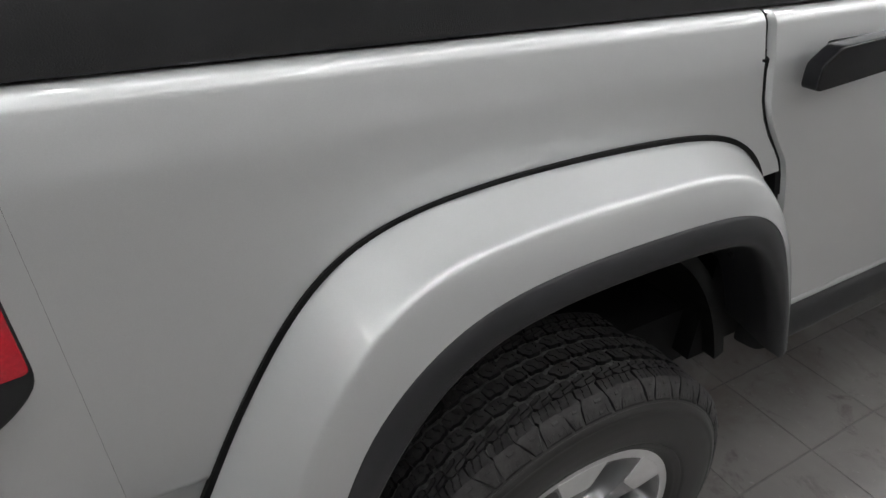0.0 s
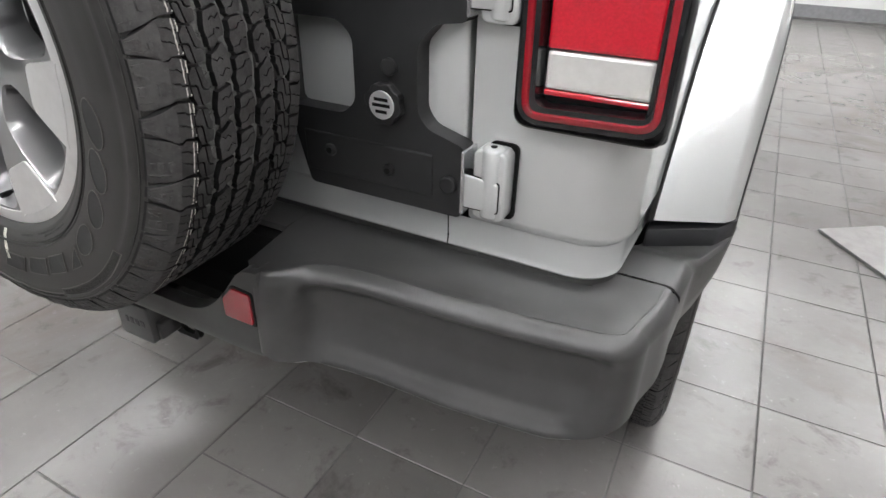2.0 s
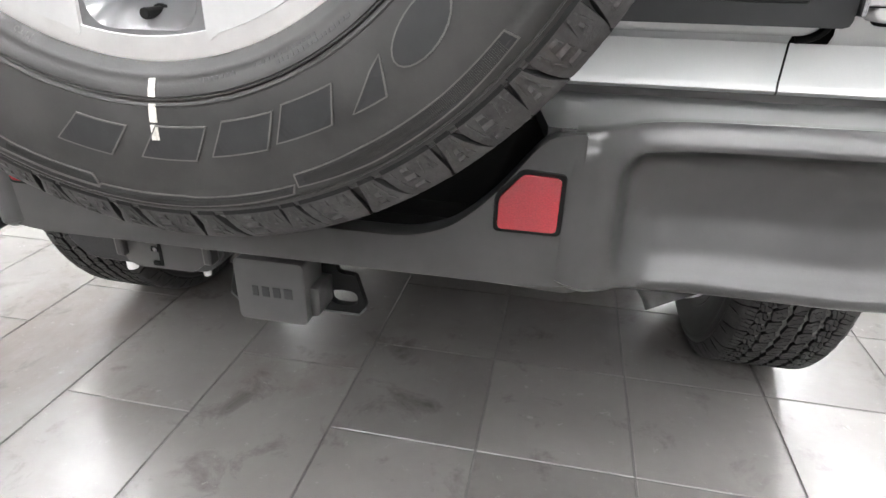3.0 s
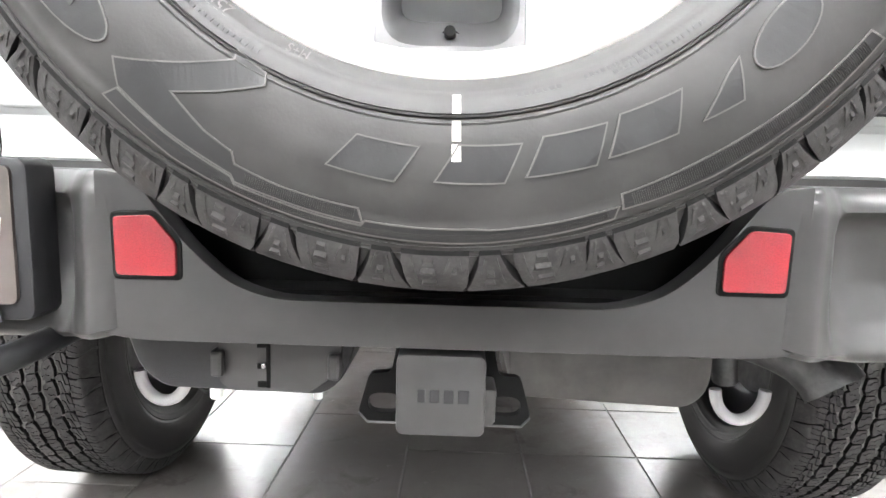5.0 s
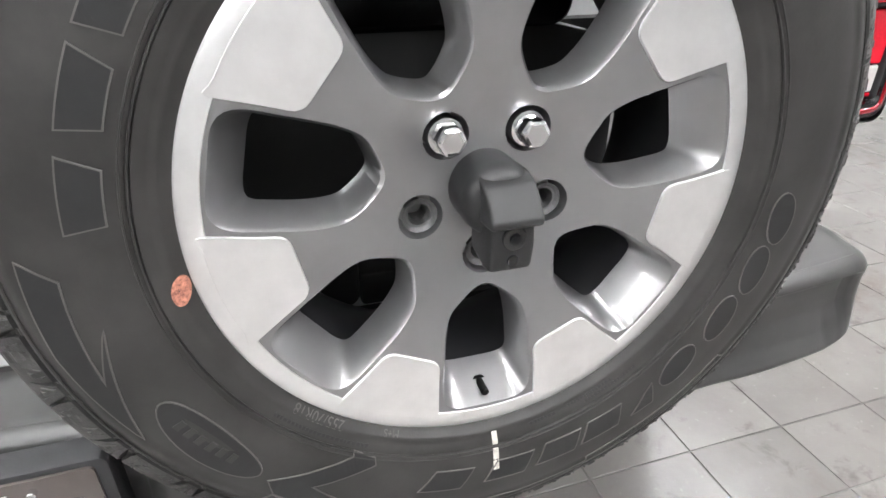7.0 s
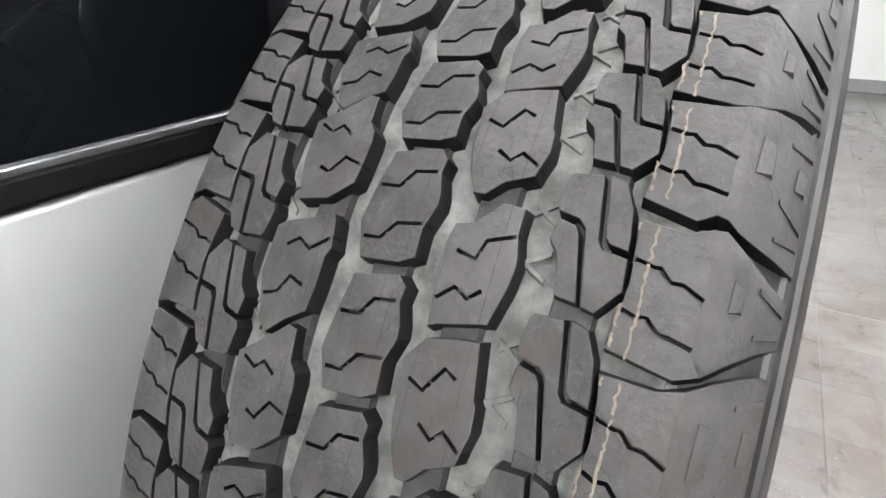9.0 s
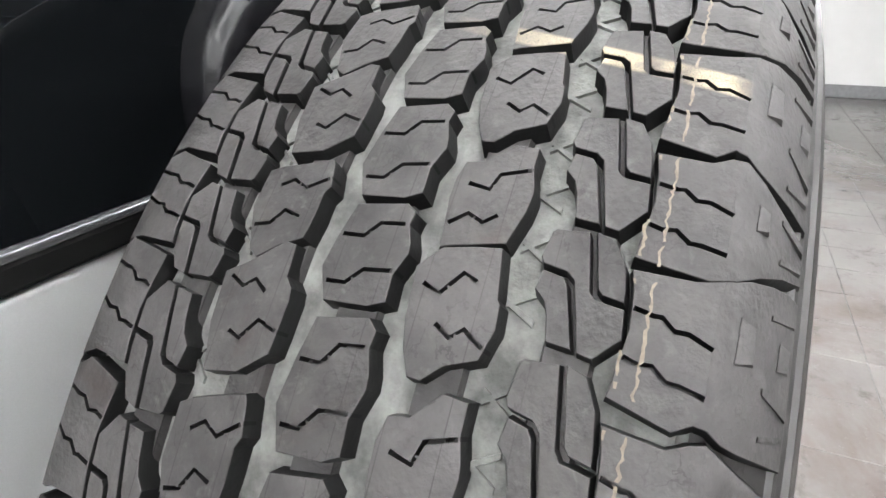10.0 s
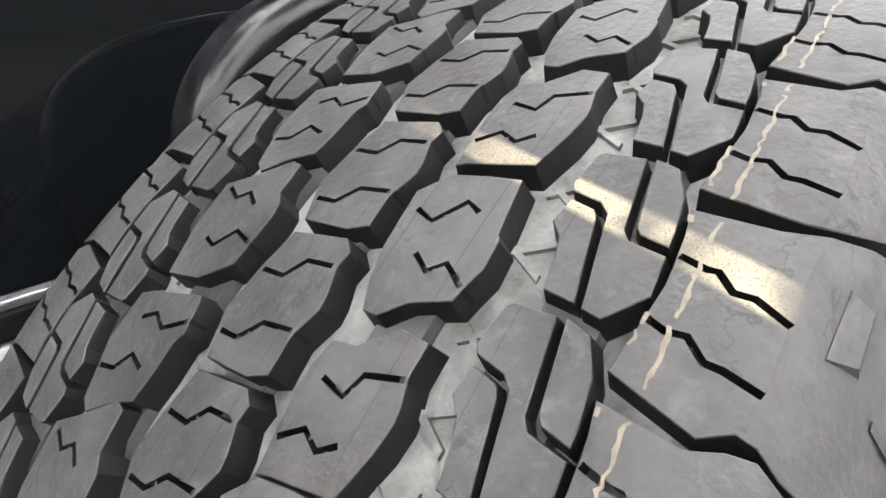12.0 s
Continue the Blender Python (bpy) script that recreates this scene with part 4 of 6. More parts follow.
            part("handle_mount", box(sx * 0.84, sx * 0.866, hy + 0.06, hy + 0.17, 1.24, 1.278, 0.01), M["gasket"], door)
        part("sill_strip", box(sx * 0.80, sx * 0.848, 1.62, 3.40, 0.722, 0.740, 0.006), M["paint"], car)
        step = [(sx * 0.78, 0.60), (sx * 0.835, 0.61), (sx * 0.858, 0.635), (sx * 0.855, 0.665), (sx * 0.84, 0.70), (sx * 0.78, 0.72)]
        part("rocker_step", prism(rounded(step, 0.012, 3), 1.64, 3.62), M["black_plastic"], car, "dark plastic side step", smooth=40)
        # front wing and its flare, far along the side
        part("front_wing", box(sx * 0.60, sx * 0.84, 3.37, 3.75, 0.74, 1.30, 0.03, 3), M["paint"], car, smooth=40)
        arch = [(3.62, 0.70), (3.68, 0.95), (3.80, 1.10), (3.95, 1.14), (4.45, 1.13), (4.62, 1.0), (4.70, 0.8), (4.74, 0.8), (4.68, 1.06), (4.50, 1.20), (3.90, 1.21), (3.72, 1.15), (3.60, 0.95), (3.55, 0.70)]
        part("front_flare", prism(rounded(arch, 0.03, 3), sx * 0.70, sx * 0.948, 0.015, 2, "x"), M["paint"], car, smooth=40)
    hood = [(3.37, 1.28), (3.60, 1.275), (4.55, 1.20), (4.86, 1.15), (4.90, 1.05), (4.90, 0.62), (3.37, 0.62)]
    part("bonnet", prism(hood, -0.64, 0.64, 0.03, 3, "x"), M["paint"], car, "silver bonnet", smooth=40)
    part("front_bumper", box(-0.80, 0.80, 4.88, 5.06, 0.52, 0.72, 0.03, 3), M["bumper"], car, smooth=40)
    screen = [(3.36, 1.30), (3.40, 1.30), (3.28, 1.84), (3.24, 1.84)]
    part("windscreen", prism(screen, -0.70, 0.70, 0, 1, "x"), M["glass_dark"], car, "dark windscreen")
    part("cabin_floor", box(-0.78, 0.78, 0.36, 4.9, 0.62, 0.66), M["gasket"], car)
    part("load_floor", box(-0.78, 0.78, 0.36, 3.4, 0.66, 0.76), M["gasket"], car)
    part("rear_cross_panel", box(-0.60, 0.60, 0.350, 0.37, 0.80, 1.30), M["gasket"], car)
    # hardtop: side walls and rear pillars
    for sx in (1, -1):
        prof = [(-0.038, BELT + 0.001), (-0.026, BELT + 0.003), (-0.024, BELT + 0.010), (-0.029, 1.40), (-0.05, 1.60), (-0.09, 1.80), (-0.13, 1.84)]
        r = 0.075
        path = [((0.60, YR + 0.008), (0, -1)), ((W - r, YR + 0.008), (0, -1))]
        for k in range(1, 9):
            a = -math.pi / 2 + math.pi / 2 * k / 8
            path.append(((W - r + r * math.cos(a), YR + 0.008 + r * (1 + math.sin(a))), (math.cos(a), math.sin(a))))
        path += [((side_x(0.46), 0.46), (1, 0))]
        part("hardtop_corner", loft(path, prof, sx), M["top"], car, "matte black hardtop corner", smooth=40)
        side = [((side_x(y), y), (1, 0)) for y in (0.4608, 0.9, 1.40, 3.4)]
        part("hardtop_side", loft(side, prof, sx), M["top"], car, smooth=40)
        glass = [(0.62, 1.44), (1.26, 1.44), (1.24, 1.72), (0.66, 1.72)]
        part("quarter_window", prism(rounded(glass, 0.05, 4), sx * 0.800, sx * 0.824, 0, 1, "x"), M["glass_dark"], car, "dark tinted quarter window")
    part("roof", box(-0.72, 0.72, 0.40, 3.4, 1.82, 1.86, 0.02), M["top"], car, smooth=40)
    part("belt_gasket", box(-0.70, 0.70, 0.345, 0.36, 1.316, 1.327), M["gasket"], car)
    # rear window with bright lower edge
    g = bmesh.new()
    for x in (-0.615, 0.615):
        for y, z in ((YR + 0.003, 1.338), (YR + 0.075, 1.80), (YR + 0.085, 1.80), (YR + 0.013, 1.338)):
            g.verts.new((x, y, z))
    g.verts.ensure_lookup_table()
    v = g.verts
    for f in ((0, 1, 2, 3), (7, 6, 5, 4), (0, 4, 5, 1), (1, 5, 6, 2), (2, 6, 7, 3), (3, 7, 4, 0)):
        g.faces.new([v[i] for i in f])
    rear = part("rear_window", g, M["glass_dark"], car, "dark tinted rear window")
    part("window_lower_edge", box(-0.615, 0.615, YR - 0.0045, YR + 0.010, 1.3350, 1.3400, 0.001), M["edge_bright"], rear)
    part("window_seal", box(-0.615, 0.615, YR - 0.004, YR + 0.02, 1.318, 1.3355, 0.003), M["gasket"], rear)
    return car


car = body()


def tailgate():
    gate = empty("tailgate", pose(0, 0, 0))
    tagged(gate, "closed silver tailgate below the rear window", "tailgate")
    out = rounded([(-0.580, 0.850), (0.560, 0.850), (0.573, 0.857), (0.580, 0.872), (0.580, 1.316), (-0.580, 1.316)], 0.012, 4)
    part("gate_panel", prism(out, YR - 0.001, YR + 0.03, 0.006, 3), M["paint"], gate, smooth=40)
    part("gate_lower_band", grid([[(x, YR - o, z) for o, z in tub_profile(0.8)[:8]] for x in (-0.585, -0.4, 0.0, 0.4, 0.548)]), M["paint"], gate, smooth=40)
    # black spare carrier plate
    plate = [(-0.17, 0.955), (-0.11, 0.955), (-0.09, 1.045), (0.09, 1.045), (0.11, 0.955), (0.300, 0.955), (0.325, 0.862), (0.590, 0.862), (0.592, 0.968), (0.535, 0.985), (0.520, 1.005), (0.520, 1.095), (0.545, 1.122), (0.590, 1.128), (0.594, 1.232),
             (0.325, 1.232), (0.300, 1.200), (-0.17, 1.200)]
    plate = [(0.592 if p[0] > 0.59 else p[0], p[1]) for p in plate]
    hole = rounded([(0.30, 0.985), (0.395, 0.985), (0.418, 1.005), (0.418, 1.095), (0.395, 1.115), (0.30, 1.115)], 0.012, 3)
    vs, tris = triangles(rounded(plate, 0.008, 2), [hole])
    bm = bmesh.new()
    bv = [bm.verts.new((p.x, 0.297, p.y)) for p in vs]
    fs = [bm.faces.new([bv[i] for i in f]) for f in tris]
    ex = bmesh.ops.extrude_face_region(bm, geom=fs)
    for e in ex["geom"]:
        if isinstance(e, bmesh.types.BMVert):
            e.co.y = 0.330
    carrier = part("carrier_plate", bm, M["black_plastic"], gate, "black spare wheel carrier plate", smooth=30)
    hub = rounded([(-0.235, 0.85), (-0.085, 0.85), (-0.085, 1.02), (-0.06, 1.04), (0.06, 1.04), (0.085, 1.02), (0.085, 0.85), (0.235, 0.85), (0.235, 1.19), (0.17, 1.205), (-0.17, 1.205), (-0.235, 1.19)], 0.02, 4)
    part("carrier_hub", prism(hub, 0.245, 0.2965, 0.01, 2), M["black_plastic"], carrier, smooth=40)
    # black block added so that the lower wheel window looks dark
    part("carrier_foot", box(-0.084, 0.084, 0.250, 0.2965, 0.845, 0.895, 0.006), M["black_plastic"], carrier, smooth=40)
    for z0, z1 in ((0.885, 0.950), (1.150, 1.212)):
        part("pressed_panel", box(0.32, 0.545, 0.2945, 0.300, z0, z1, 0.003), M["black_plastic"], carrier)
    for x, z, r in ((0.481, 1.189, 0.010), (0.568, 1.184, 0.013), (0.571, 0.911, 0.013), (0.473, 0.913, 0.010), (0.37, 0.925, 0.010), (0.365, 1.19, 0.010), (0.478, 1.062, 0.012)):
        part("bolt", cyl((x, z), r, 0.289, 0.300, 20, bev=0.003), M["black_plastic"], carrier)
        if r < 0.0105:
            part("bolt_socket", cyl((x, z), r * 0.5, 0.2880, 0.2895, 6), M["gasket"], carrier)
    teeth = []
    for k in range(32):
        a = 2 * math.pi * k / 32
        rr = 0.030 if (k // 2) % 2 else 0.0272
        teeth.append((0.471 + rr * math.cos(a), 1.012 + rr * math.sin(a)))
    badge = part("round_badge", prism(teeth, 0.284, 0.298, 0.001, 1), M["black_plastic"], carrier, "round black badge with a bright centre")
    part("badge_centre", cyl((0.471, 1.012), 0.020, 0.282, 0.286, 28, bev=0.001), M["machined"], badge, "bright badge centre")
    for z, w in ((1.020, 0.011), (1.012, 0.014), (1.003, 0.009)):
        part("badge_bar", box(0.471 - w, 0.471 + w, 0.2812, 0.2825, z - 0.0022, z + 0.0022), M["gasket"], badge)
    # hinges
    for z0, z1 in ((1.130, 1.238), (0.868, 0.972)):
        pad = rounded([(0.606, z0), (0.655, z0), (0.655, z1), (0.606, z1)], 0.013, 4)
        hinge = part("hinge", prism(pad, 0.296, 0.334, 0.010, 4), M["paint"], gate, "silver painted door hinge", smooth=45)
        part("hinge_barrel", cyl((0.632, 0.307), 0.0165, z0 + 0.004, z1 + 0.003, 28, "z", 0.005), M["paint"], hinge, smooth=45)
        arm = rounded([(0.594, z0 + 0.016), (0.646, z0 + 0.016), (0.646, z0 + 0.060), (0.594, z0 + 0.066)], 0.003, 2)
        part("hinge_arm", prism(arm, 0.2918, 0.315, 0.003, 2), M["paint"], hinge, smooth=45)
        part("hinge_gap", prism(offset(arm, -0.0015), 0.2945, 0.312), M["gasket"], hinge)
        part("hinge_shim", box(0.592, 0.597, 0.288, 0.332, z0 + 0.006, z1 - 0.006, 0.001), M["edge_bright"], hinge, "bright metal shim")
        part("hinge_pin", cyl((0.632, 0.306), 0.0045, z1 + 0.002, z1 + 0.0042, 12, "z"), M["gasket"], hinge)
        part("hinge_seat", prism(rounded([(0.617, z0 - 0.005), (0.660, z0 - 0.005), (0.660, z1 + 0.004), (0.617, z1 + 0.004)], 0.011, 4), 0.3255, 0.332), M["gasket"], hinge)
    return gate


tailgate()


def brake_light_arm():
    """Raised brake light housing behind the top of the spare."""
    arm = empty("high_brake_light", pose(0, 0, 0))
    shape = [(-0.19, 1.20), (-0.207, 1.40), (-0.199, 1.437), (-0.170, 1.467), (-0.12, 1.486), (-0.05, 1.496), (0.05, 1.496), (0.12, 1.486), (0.170, 1.467), (0.199, 1.437), (0.207, 1.40), (0.19, 1.20)]
    part("housing", prism(rounded(shape, 0.03, 5), 0.236, 0.268, 0.012, 5), M["satin_black"], arm, "smooth black plastic brake light housing", smooth=40)
    part("bracket", box(-0.12, 0.12, 0.262, 0.331, 1.15, 1.30, 0.01), M["black_plastic"], arm)
    part("lens", box(-0.09, 0.09, 0.230, 0.238, 1.470, 1.492, 0.003), M["red_lens"], arm, "red brake light lens")
    tagged(arm, "black raised brake light housing behind the spare wheel", "brake light")


brake_light_arm()


def tail_lamp(sx):
    lamp = empty("tail_lamp", pose(0, 0, 0))
    def f(x):
        return sx * x
    def lean(bm):
        for v in bm.verts:
            v.co.x -= sx * max(0, v.co.y - 0.33) * 0.2
        return bm
    shape = rounded([(f(0.655), 1.010), (f(0.842), 1.010), (f(0.842), 1.232), (f(0.655), 1.232)], 0.022, 5)
    front = rounded([(f(0.660), 1.016), (f(0.840), 1.022), (f(0.836), 1.222), (f(0.657), 1.216)], 0.034, 7)
    hole = rounded([(f(0.683), 1.040), (f(0.822), 1.044), (f(0.819), 1.200), (f(0.680), 1.196)], 0.016, 7)
    # housing wraps the corner
    rows = []
    for y, k, up in ((0.298, 0.965, 0), (0.300, 0.985, 0), (0.305, 1.0, 0.002), (0.335, 1.0, 0.018)):
        cx, cz = f(0.750), 1.120
        rows.append([(cx + (x - cx) * k, y, cz + (z - cz) * k + (up if z > cz else 0)) for x, z in shape])
    bm = grid(rows, close_v=True)
    side = [(0.304, 1.012), (0.365, 1.012), (0.405, 1.030), (0.437, 1.062), (0.438, 1.203), (0.422, 1.236), (0.335, 1.246), (0.304, 1.232)]
    part("housing", bm, M["black_plastic"], lamp, "black textured lamp housing", smooth=50)
    part("side_housing", lean(prism(rounded(side, 0.020, 4), f(0.815), f(0.8425), 0.016, 4, "x")), M["black_plastic"], lamp, smooth=40)
    part("housing_back", box(*sorted((f(0.66), f(0.825))), 0.328, 0.345, 1.015, 1.246, 0.004), M["black_plastic"], lamp)
    vs, tris = triangles(front, [hole])
    bm = bmesh.new()
    bv = [bm.verts.new((p.x, 0.2985, p.y)) for p in vs]
    for t in tris:
        bm.faces.new([bv[i] for i in t])
    n = len(front)
    deep = [bm.verts.new((x, 0.318, z)) for x, z in offset(hole, 0.004)]
    for i in range(len(hole)):
        j = (i + 1) % len(hole)
        bm.faces.new((bv[n + i], bv[n + j], deep[j], deep[i]))
    part("bezel", bm, M["gloss_black"], lamp, "gloss black lamp bezel", smooth=40)
    ro, ri = offset(front, 0.0065), offset(front, 0.0160)
    bm = bmesh.new()
    a = [bm.verts.new((x, 0.2975, z)) for x, z in ro]
    a2 = [bm.verts.new((x, 0.2955, z)) for x, z in offset(front, 0.0085)]
    b2 = [bm.verts.new((x, 0.2955, z)) for x, z in offset(front, 0.0145)]
    b = [bm.verts.new((x, 0.2985, z)) for x, z in ri]
    for i in range(n):
        j = (i + 1) % n
        for p, q in ((a, a2), (a2, b2), (b2, b)):
            bm.faces.new((p[i], p[j], q[j], q[i]))
    part("red_ring", bm, M["red_ring"], lamp, "red light ring", smooth=50)
    part("red_lens", box(*sorted((f(0.688), f(0.816))), 0.311, 0.325, 1.107, 1.194, 0.004), M["red_lens"], lamp, "red lens")
    part("reversing_lens", box(*sorted((f(0.689), f(0.816))), 0.312, 0.325, 1.060, 1.1055, 0.004), M["clear_lens"], lamp, "clear reversing lens")
    part("lower_lens_edge", box(*sorted((f(0.689), f(0.816))), 0.3125, 0.325, 1.052, 1.0592, 0.002), M["red_lens"], lamp)
    mark = rounded([(0.386, 1.078), (0.4315, 1.076), (0.4325, 1.188), (0.388, 1.177)], 0.006, 3)
    part("side_marker", lean(prism(mark, f(0.826), f(0.8440), 0.002, 2, "x")), M["red_lens"], lamp, "red side marker lens")
    for k in range(5):
        x = f(0.75 + 0.008 * (k - 2))
        part("moulded_mark", box(*sorted((x - 0.002, x + 0.002)), 0.2972, 0.2992, 1.2165, 1.2185), M["letter_white"], lamp)
    tagged(lamp, "square red and clear tail lamp in a black housing", "tail lamp", "tail lamps")


tail_lamp(1)
tail_lamp(-1)


def flare(sx):
    """Wheel arch flare in body colour with a dark lower trim."""
    n = 130
    I = spline([(0.842, y, z) for y, z in ((0.533, 0.812), (0.603, 0.950), (0.687, 1.078), (0.752, 1.130), (0.845, 1.158), (1.03, 1.172), (1.25, 1.167), (1.345, 1.146), (1.42, 1.085), (1.48, 0.95), (1.538, 0.79))], n)
    C = spline([(0.930, y, z) for y, z in ((0.598, 0.805), (0.652, 0.965), (0.735, 1.090), (0.80, 1.130), (0.885, 1.150), (1.04, 1.157), (1.22, 1.154), (1.31, 1.122), (1.39, 1.04), (1.46, 0.93), (1.525, 0.77))], n)
    O = spline([(0.948, y, z) for y, z in ((0.645, 0.795), (0.712, 0.965), (0.80, 1.058), (0.87, 1.088), (0.95, 1.101), (1.08, 1.105), (1.22, 1.102), (1.29, 1.088), (1.355, 1.045), (1.41, 0.96), (1.465, 0.86), (1.511, 0.757))], n)
    T = spline([(0.951, y, z) for y, z in ((0.678, 0.782), (0.743, 0.918), (0.818, 1.008), (0.885, 1.040), (0.968, 1.053), (1.06, 1.057), (1.23, 1.053), (1.306, 1.032), (1.375, 0.955), (1.445, 0.85), (1.494, 0.742))], n)
    for line in (I, C, O, T):
        for _ in range(40):
            line[1:-1] = [line[k] * 0.5 + (line[k - 1] + line[k + 1]) * 0.25 for k in range(1, n - 1)]
    fl = empty("wheel_arch_flare", pose(0, 0, 0))
    for p in I:
        p.x = side_x(p.y) + 0.002
    rows, gap, trim = [], [], []
    for i, c, o, t in zip(I, C, O, T):
        rise = (c - o).normalized() * 0.0028
        line = [i + Vector((-0.004, 0, 0)), i.lerp(c, 0.05), i.lerp(c, 0.30) + rise * 0.6, i.lerp(c, 0.65) + rise * 0.8, i.lerp(c, 0.92) + rise * 0.6, i.lerp(c, 0.975) + rise * 0.35,
                c, c.lerp(o, 0.05) + Vector((0.0012, 0, 0)), c.lerp(o, 0.15) + Vector((0.0022, 0, 0)), c.lerp(o, 0.45) + Vector((0.0024, 0, 0)), c.lerp(o, 0.85) + Vector((0.001, 0, 0)), o, o + Vector((-0.012, 0, 0))]
        rows.append([(sx * p.x, p.y, p.z) for p in line])
        d = (o - t).normalized()
        tl = [o + d * 0.002 + Vector((-0.014, 0, 0)), o + Vector((-0.0035, 0, 0)), o - d * 0.004 + Vector((0.002, 0, 0)), t + d * 0.006 + Vector((0.002, 0, 0)), t + Vector((-0.002, 0, 0)), t + Vector((-0.03, 0, 0)), t + d * 0.012 + Vector((-0.09, 0, 0)), t + d * 0.03 + Vector((-0.22, 0, 0)), t + d * 0.03 + Vector((-0.42, 0, 0))]
        trim.append([(sx * p.x, p.y, p.z) for p in tl])
        out = (i - c)
        out.x = 0
        out.normalize()
        gap.append([(sx * (i.x - 0.006), i.y + out.y * 0.007, i.z + out.z * 0.007), (sx * (i.x + 0.002), i.y + out.y * 0.006, i.z + out.z * 0.006), (sx * (i.x + 0.003), i.y - out.y * 0.004, i.z - out.z * 0.004), (sx * (i.x - 0.006), i.y - out.y * 0.006, i.z - out.z * 0.006)])
    part("flare_shell", grid(rows), M["paint"], fl, "glossy silver flare", smooth=60)
    part("flare_trim", grid(trim), M["trim"], fl, "dark plastic lower trim", smooth=60)
    part("flare_gasket", grid(gap), M["gasket"], fl, smooth=60)
    # trim under the flare's rear end
    foot = [(0.820, 0.526), (0.925, 0.590), (0.952, 0.640), (0.954, 0.690), (0.92, 0.705), (0.820, 0.60)]
    part("flare_foot", prism([(sx * a, b) for a, b in foot], 0.760, 0.797, 0.006, 2, "z"), M["trim"], fl, smooth=40)
    for k in (26, 45, 65, 84, 104):
        t = T[k]
        part("clip", cyl((t.y, t.z + 0.014), 0.006, sx * 0.86, sx * 0.868, 10, "x"), M["black_plastic"], fl)
    tagged(fl, "silver wheel arch flare edged with dark trim", "wheel arch", "wheel arch flares")


flare(1)
flare(-1)


def bumper():
    bp = empty("rear_bumper", pose(0, 0, 0))
    tagged(bp, "dark grey moulded rear bumper with recessed panels", "bumper")
    for sx in (1, -1):
        # plan line of the upper ridge, from the middle out to the corner, then along the side
        front = spline([(0.318, 0.1358, 0), (0.330, 0.1363, 0), (0.348, 0.1405, 0), (0.371, 0.158, 0), (0.394, 0.180, 0), (0.432, 0.195, 0), (0.50, 0.203, 0), (0.62, 0.208, 0), (0.74, 0.218, 0), (0.820, 0.2285, 0)], 88)
        corner = [Vector((0.8215 + 0.055 * math.sin(a), 0.2840 - 0.055 * math.cos(a), 0)) for a in (math.pi / 2 * k / 7 for k in range(1, 8))]
        along = spline([(0.8775, 0.290, 0), (0.884, 0.315, 0), (0.893, 0.35, 0), (0.897, 0.402, 0)], 12)
        rows = []
        plan = front + corner + along
        for k, p in enumerate(plan):
            turn = 0 if k < len(front) else (min(1, (k - len(front) + 1) / 7))
            a = math.pi / 2 * turn
            nx, ny = math.sin(a), -math.cos(a)
            lip = float(np.interp(p.x, (0.32, 0.362, 0.43, 0.60, 0.80, 0.85, 0.90), (0.002, 0.005, 0.015, 0.016, 0.017, 0.010, 0.004))) * (1 - 0.8 * turn)
            g = float(np.interp(p.x, (0.37, 0.42, 0.78, 0.85), (0.2, 0.45, 0.45, 0)))        # how crisp the lower lip is
            wide = float(np.interp(p.x, (0.352, 0.392), (0.4, 1.0)))
            sink = float(np.interp(p.x, (0.318, 0.326, 0.338, 0.352), (-0.007, -0.0026, -0.0024, 0.0)))     # end tucked into the middle piece
            prof = [(-0.034, 0.7765), (-0.027 * wide, 0.7763), (-0.020 * wide, 0.7753), (-0.0135 * wide, 0.7730), (-0.0078 * wide, 0.7695), (-0.0030, 0.7650), (0.0005, 0.7600), (0.0022, 0.7555)]
            body = [(0.0026, 0.7515), (-0.010, 0.744), (-0.018, 0.732), (-0.020, 0.71), (-0.018, 0.69), (-0.013 * g + lip * 0.35 * (1 - g), 0.663), (lip * (0.30 + 0.3 * (1 - g)), 0.653),
                    (lip * 0.93, 0.6435), (lip * 0.99, 0.6405), (lip, 0.637)]
            zs = np.linspace(0.7515, 0.637, 30)
            for z in zs:
                o = float(np.interp(-z, [-b for _, b in body], [a for a, _ in body]))
                # rounded inner corners of the recess
                d = min(1, max(0, 1 - min(0.7575 - z, z - 0.6365) / 0.036))
                e = 0.370 + 0.036 * (1 - math.sqrt(1 - d * d))
                f = min(1, max(0, (p.x - e) / 0.020)) * min(1, max(0, (0.872 - 1.3 * (e - 0.370) - p.x) / 0.050))
                f = f * f * (3 - 2 * f) * (1 - turn)
                s = (0.757 - z) / 0.120
                prof.append((o * f + (1 - f) * (0.003 + lip * s), z))
            prof += [(lip - 0.002, 0.633), (lip - 0.007, 0.629), (lip - 0.024, 0.6265), (lip - 0.05, 0.626)]
            sag = float(np.interp(p.x, (0.32, 0.36, 0.42, 0.62, 0.78, 0.83, 0.865, 0.88), (0.014, 0.024, 0.033, 0.038, 0.035, 0.021, 0.006, -0.006)))
            drop = 0.004 * max(0, 1 - (p.x - 0.318) / 0.012)
            rows.append([(sx * (p.x + nx * (o + sink)), p.y + ny * (o + sink), z - drop * max(0, (z - 0.66) / 0.116) - sag * max(0, min(1, (0.72 - z) / 0.07))) for o, z in prof])
        part("bumper_wing", grid(rows), M["bumper"], bp, smooth=45)
        inner = [(p.x - 0.020 * math.sin(t), p.y + 0.020 * math.cos(t)) for p, t in zip(plan, [0] * len(front) + [math.pi / 2 * k / 7 for k in range(1, 8)] + [math.pi / 2] * 12)]
        inner = [q for i, q in enumerate(inner) if i % 3 == 0 or i > 90]
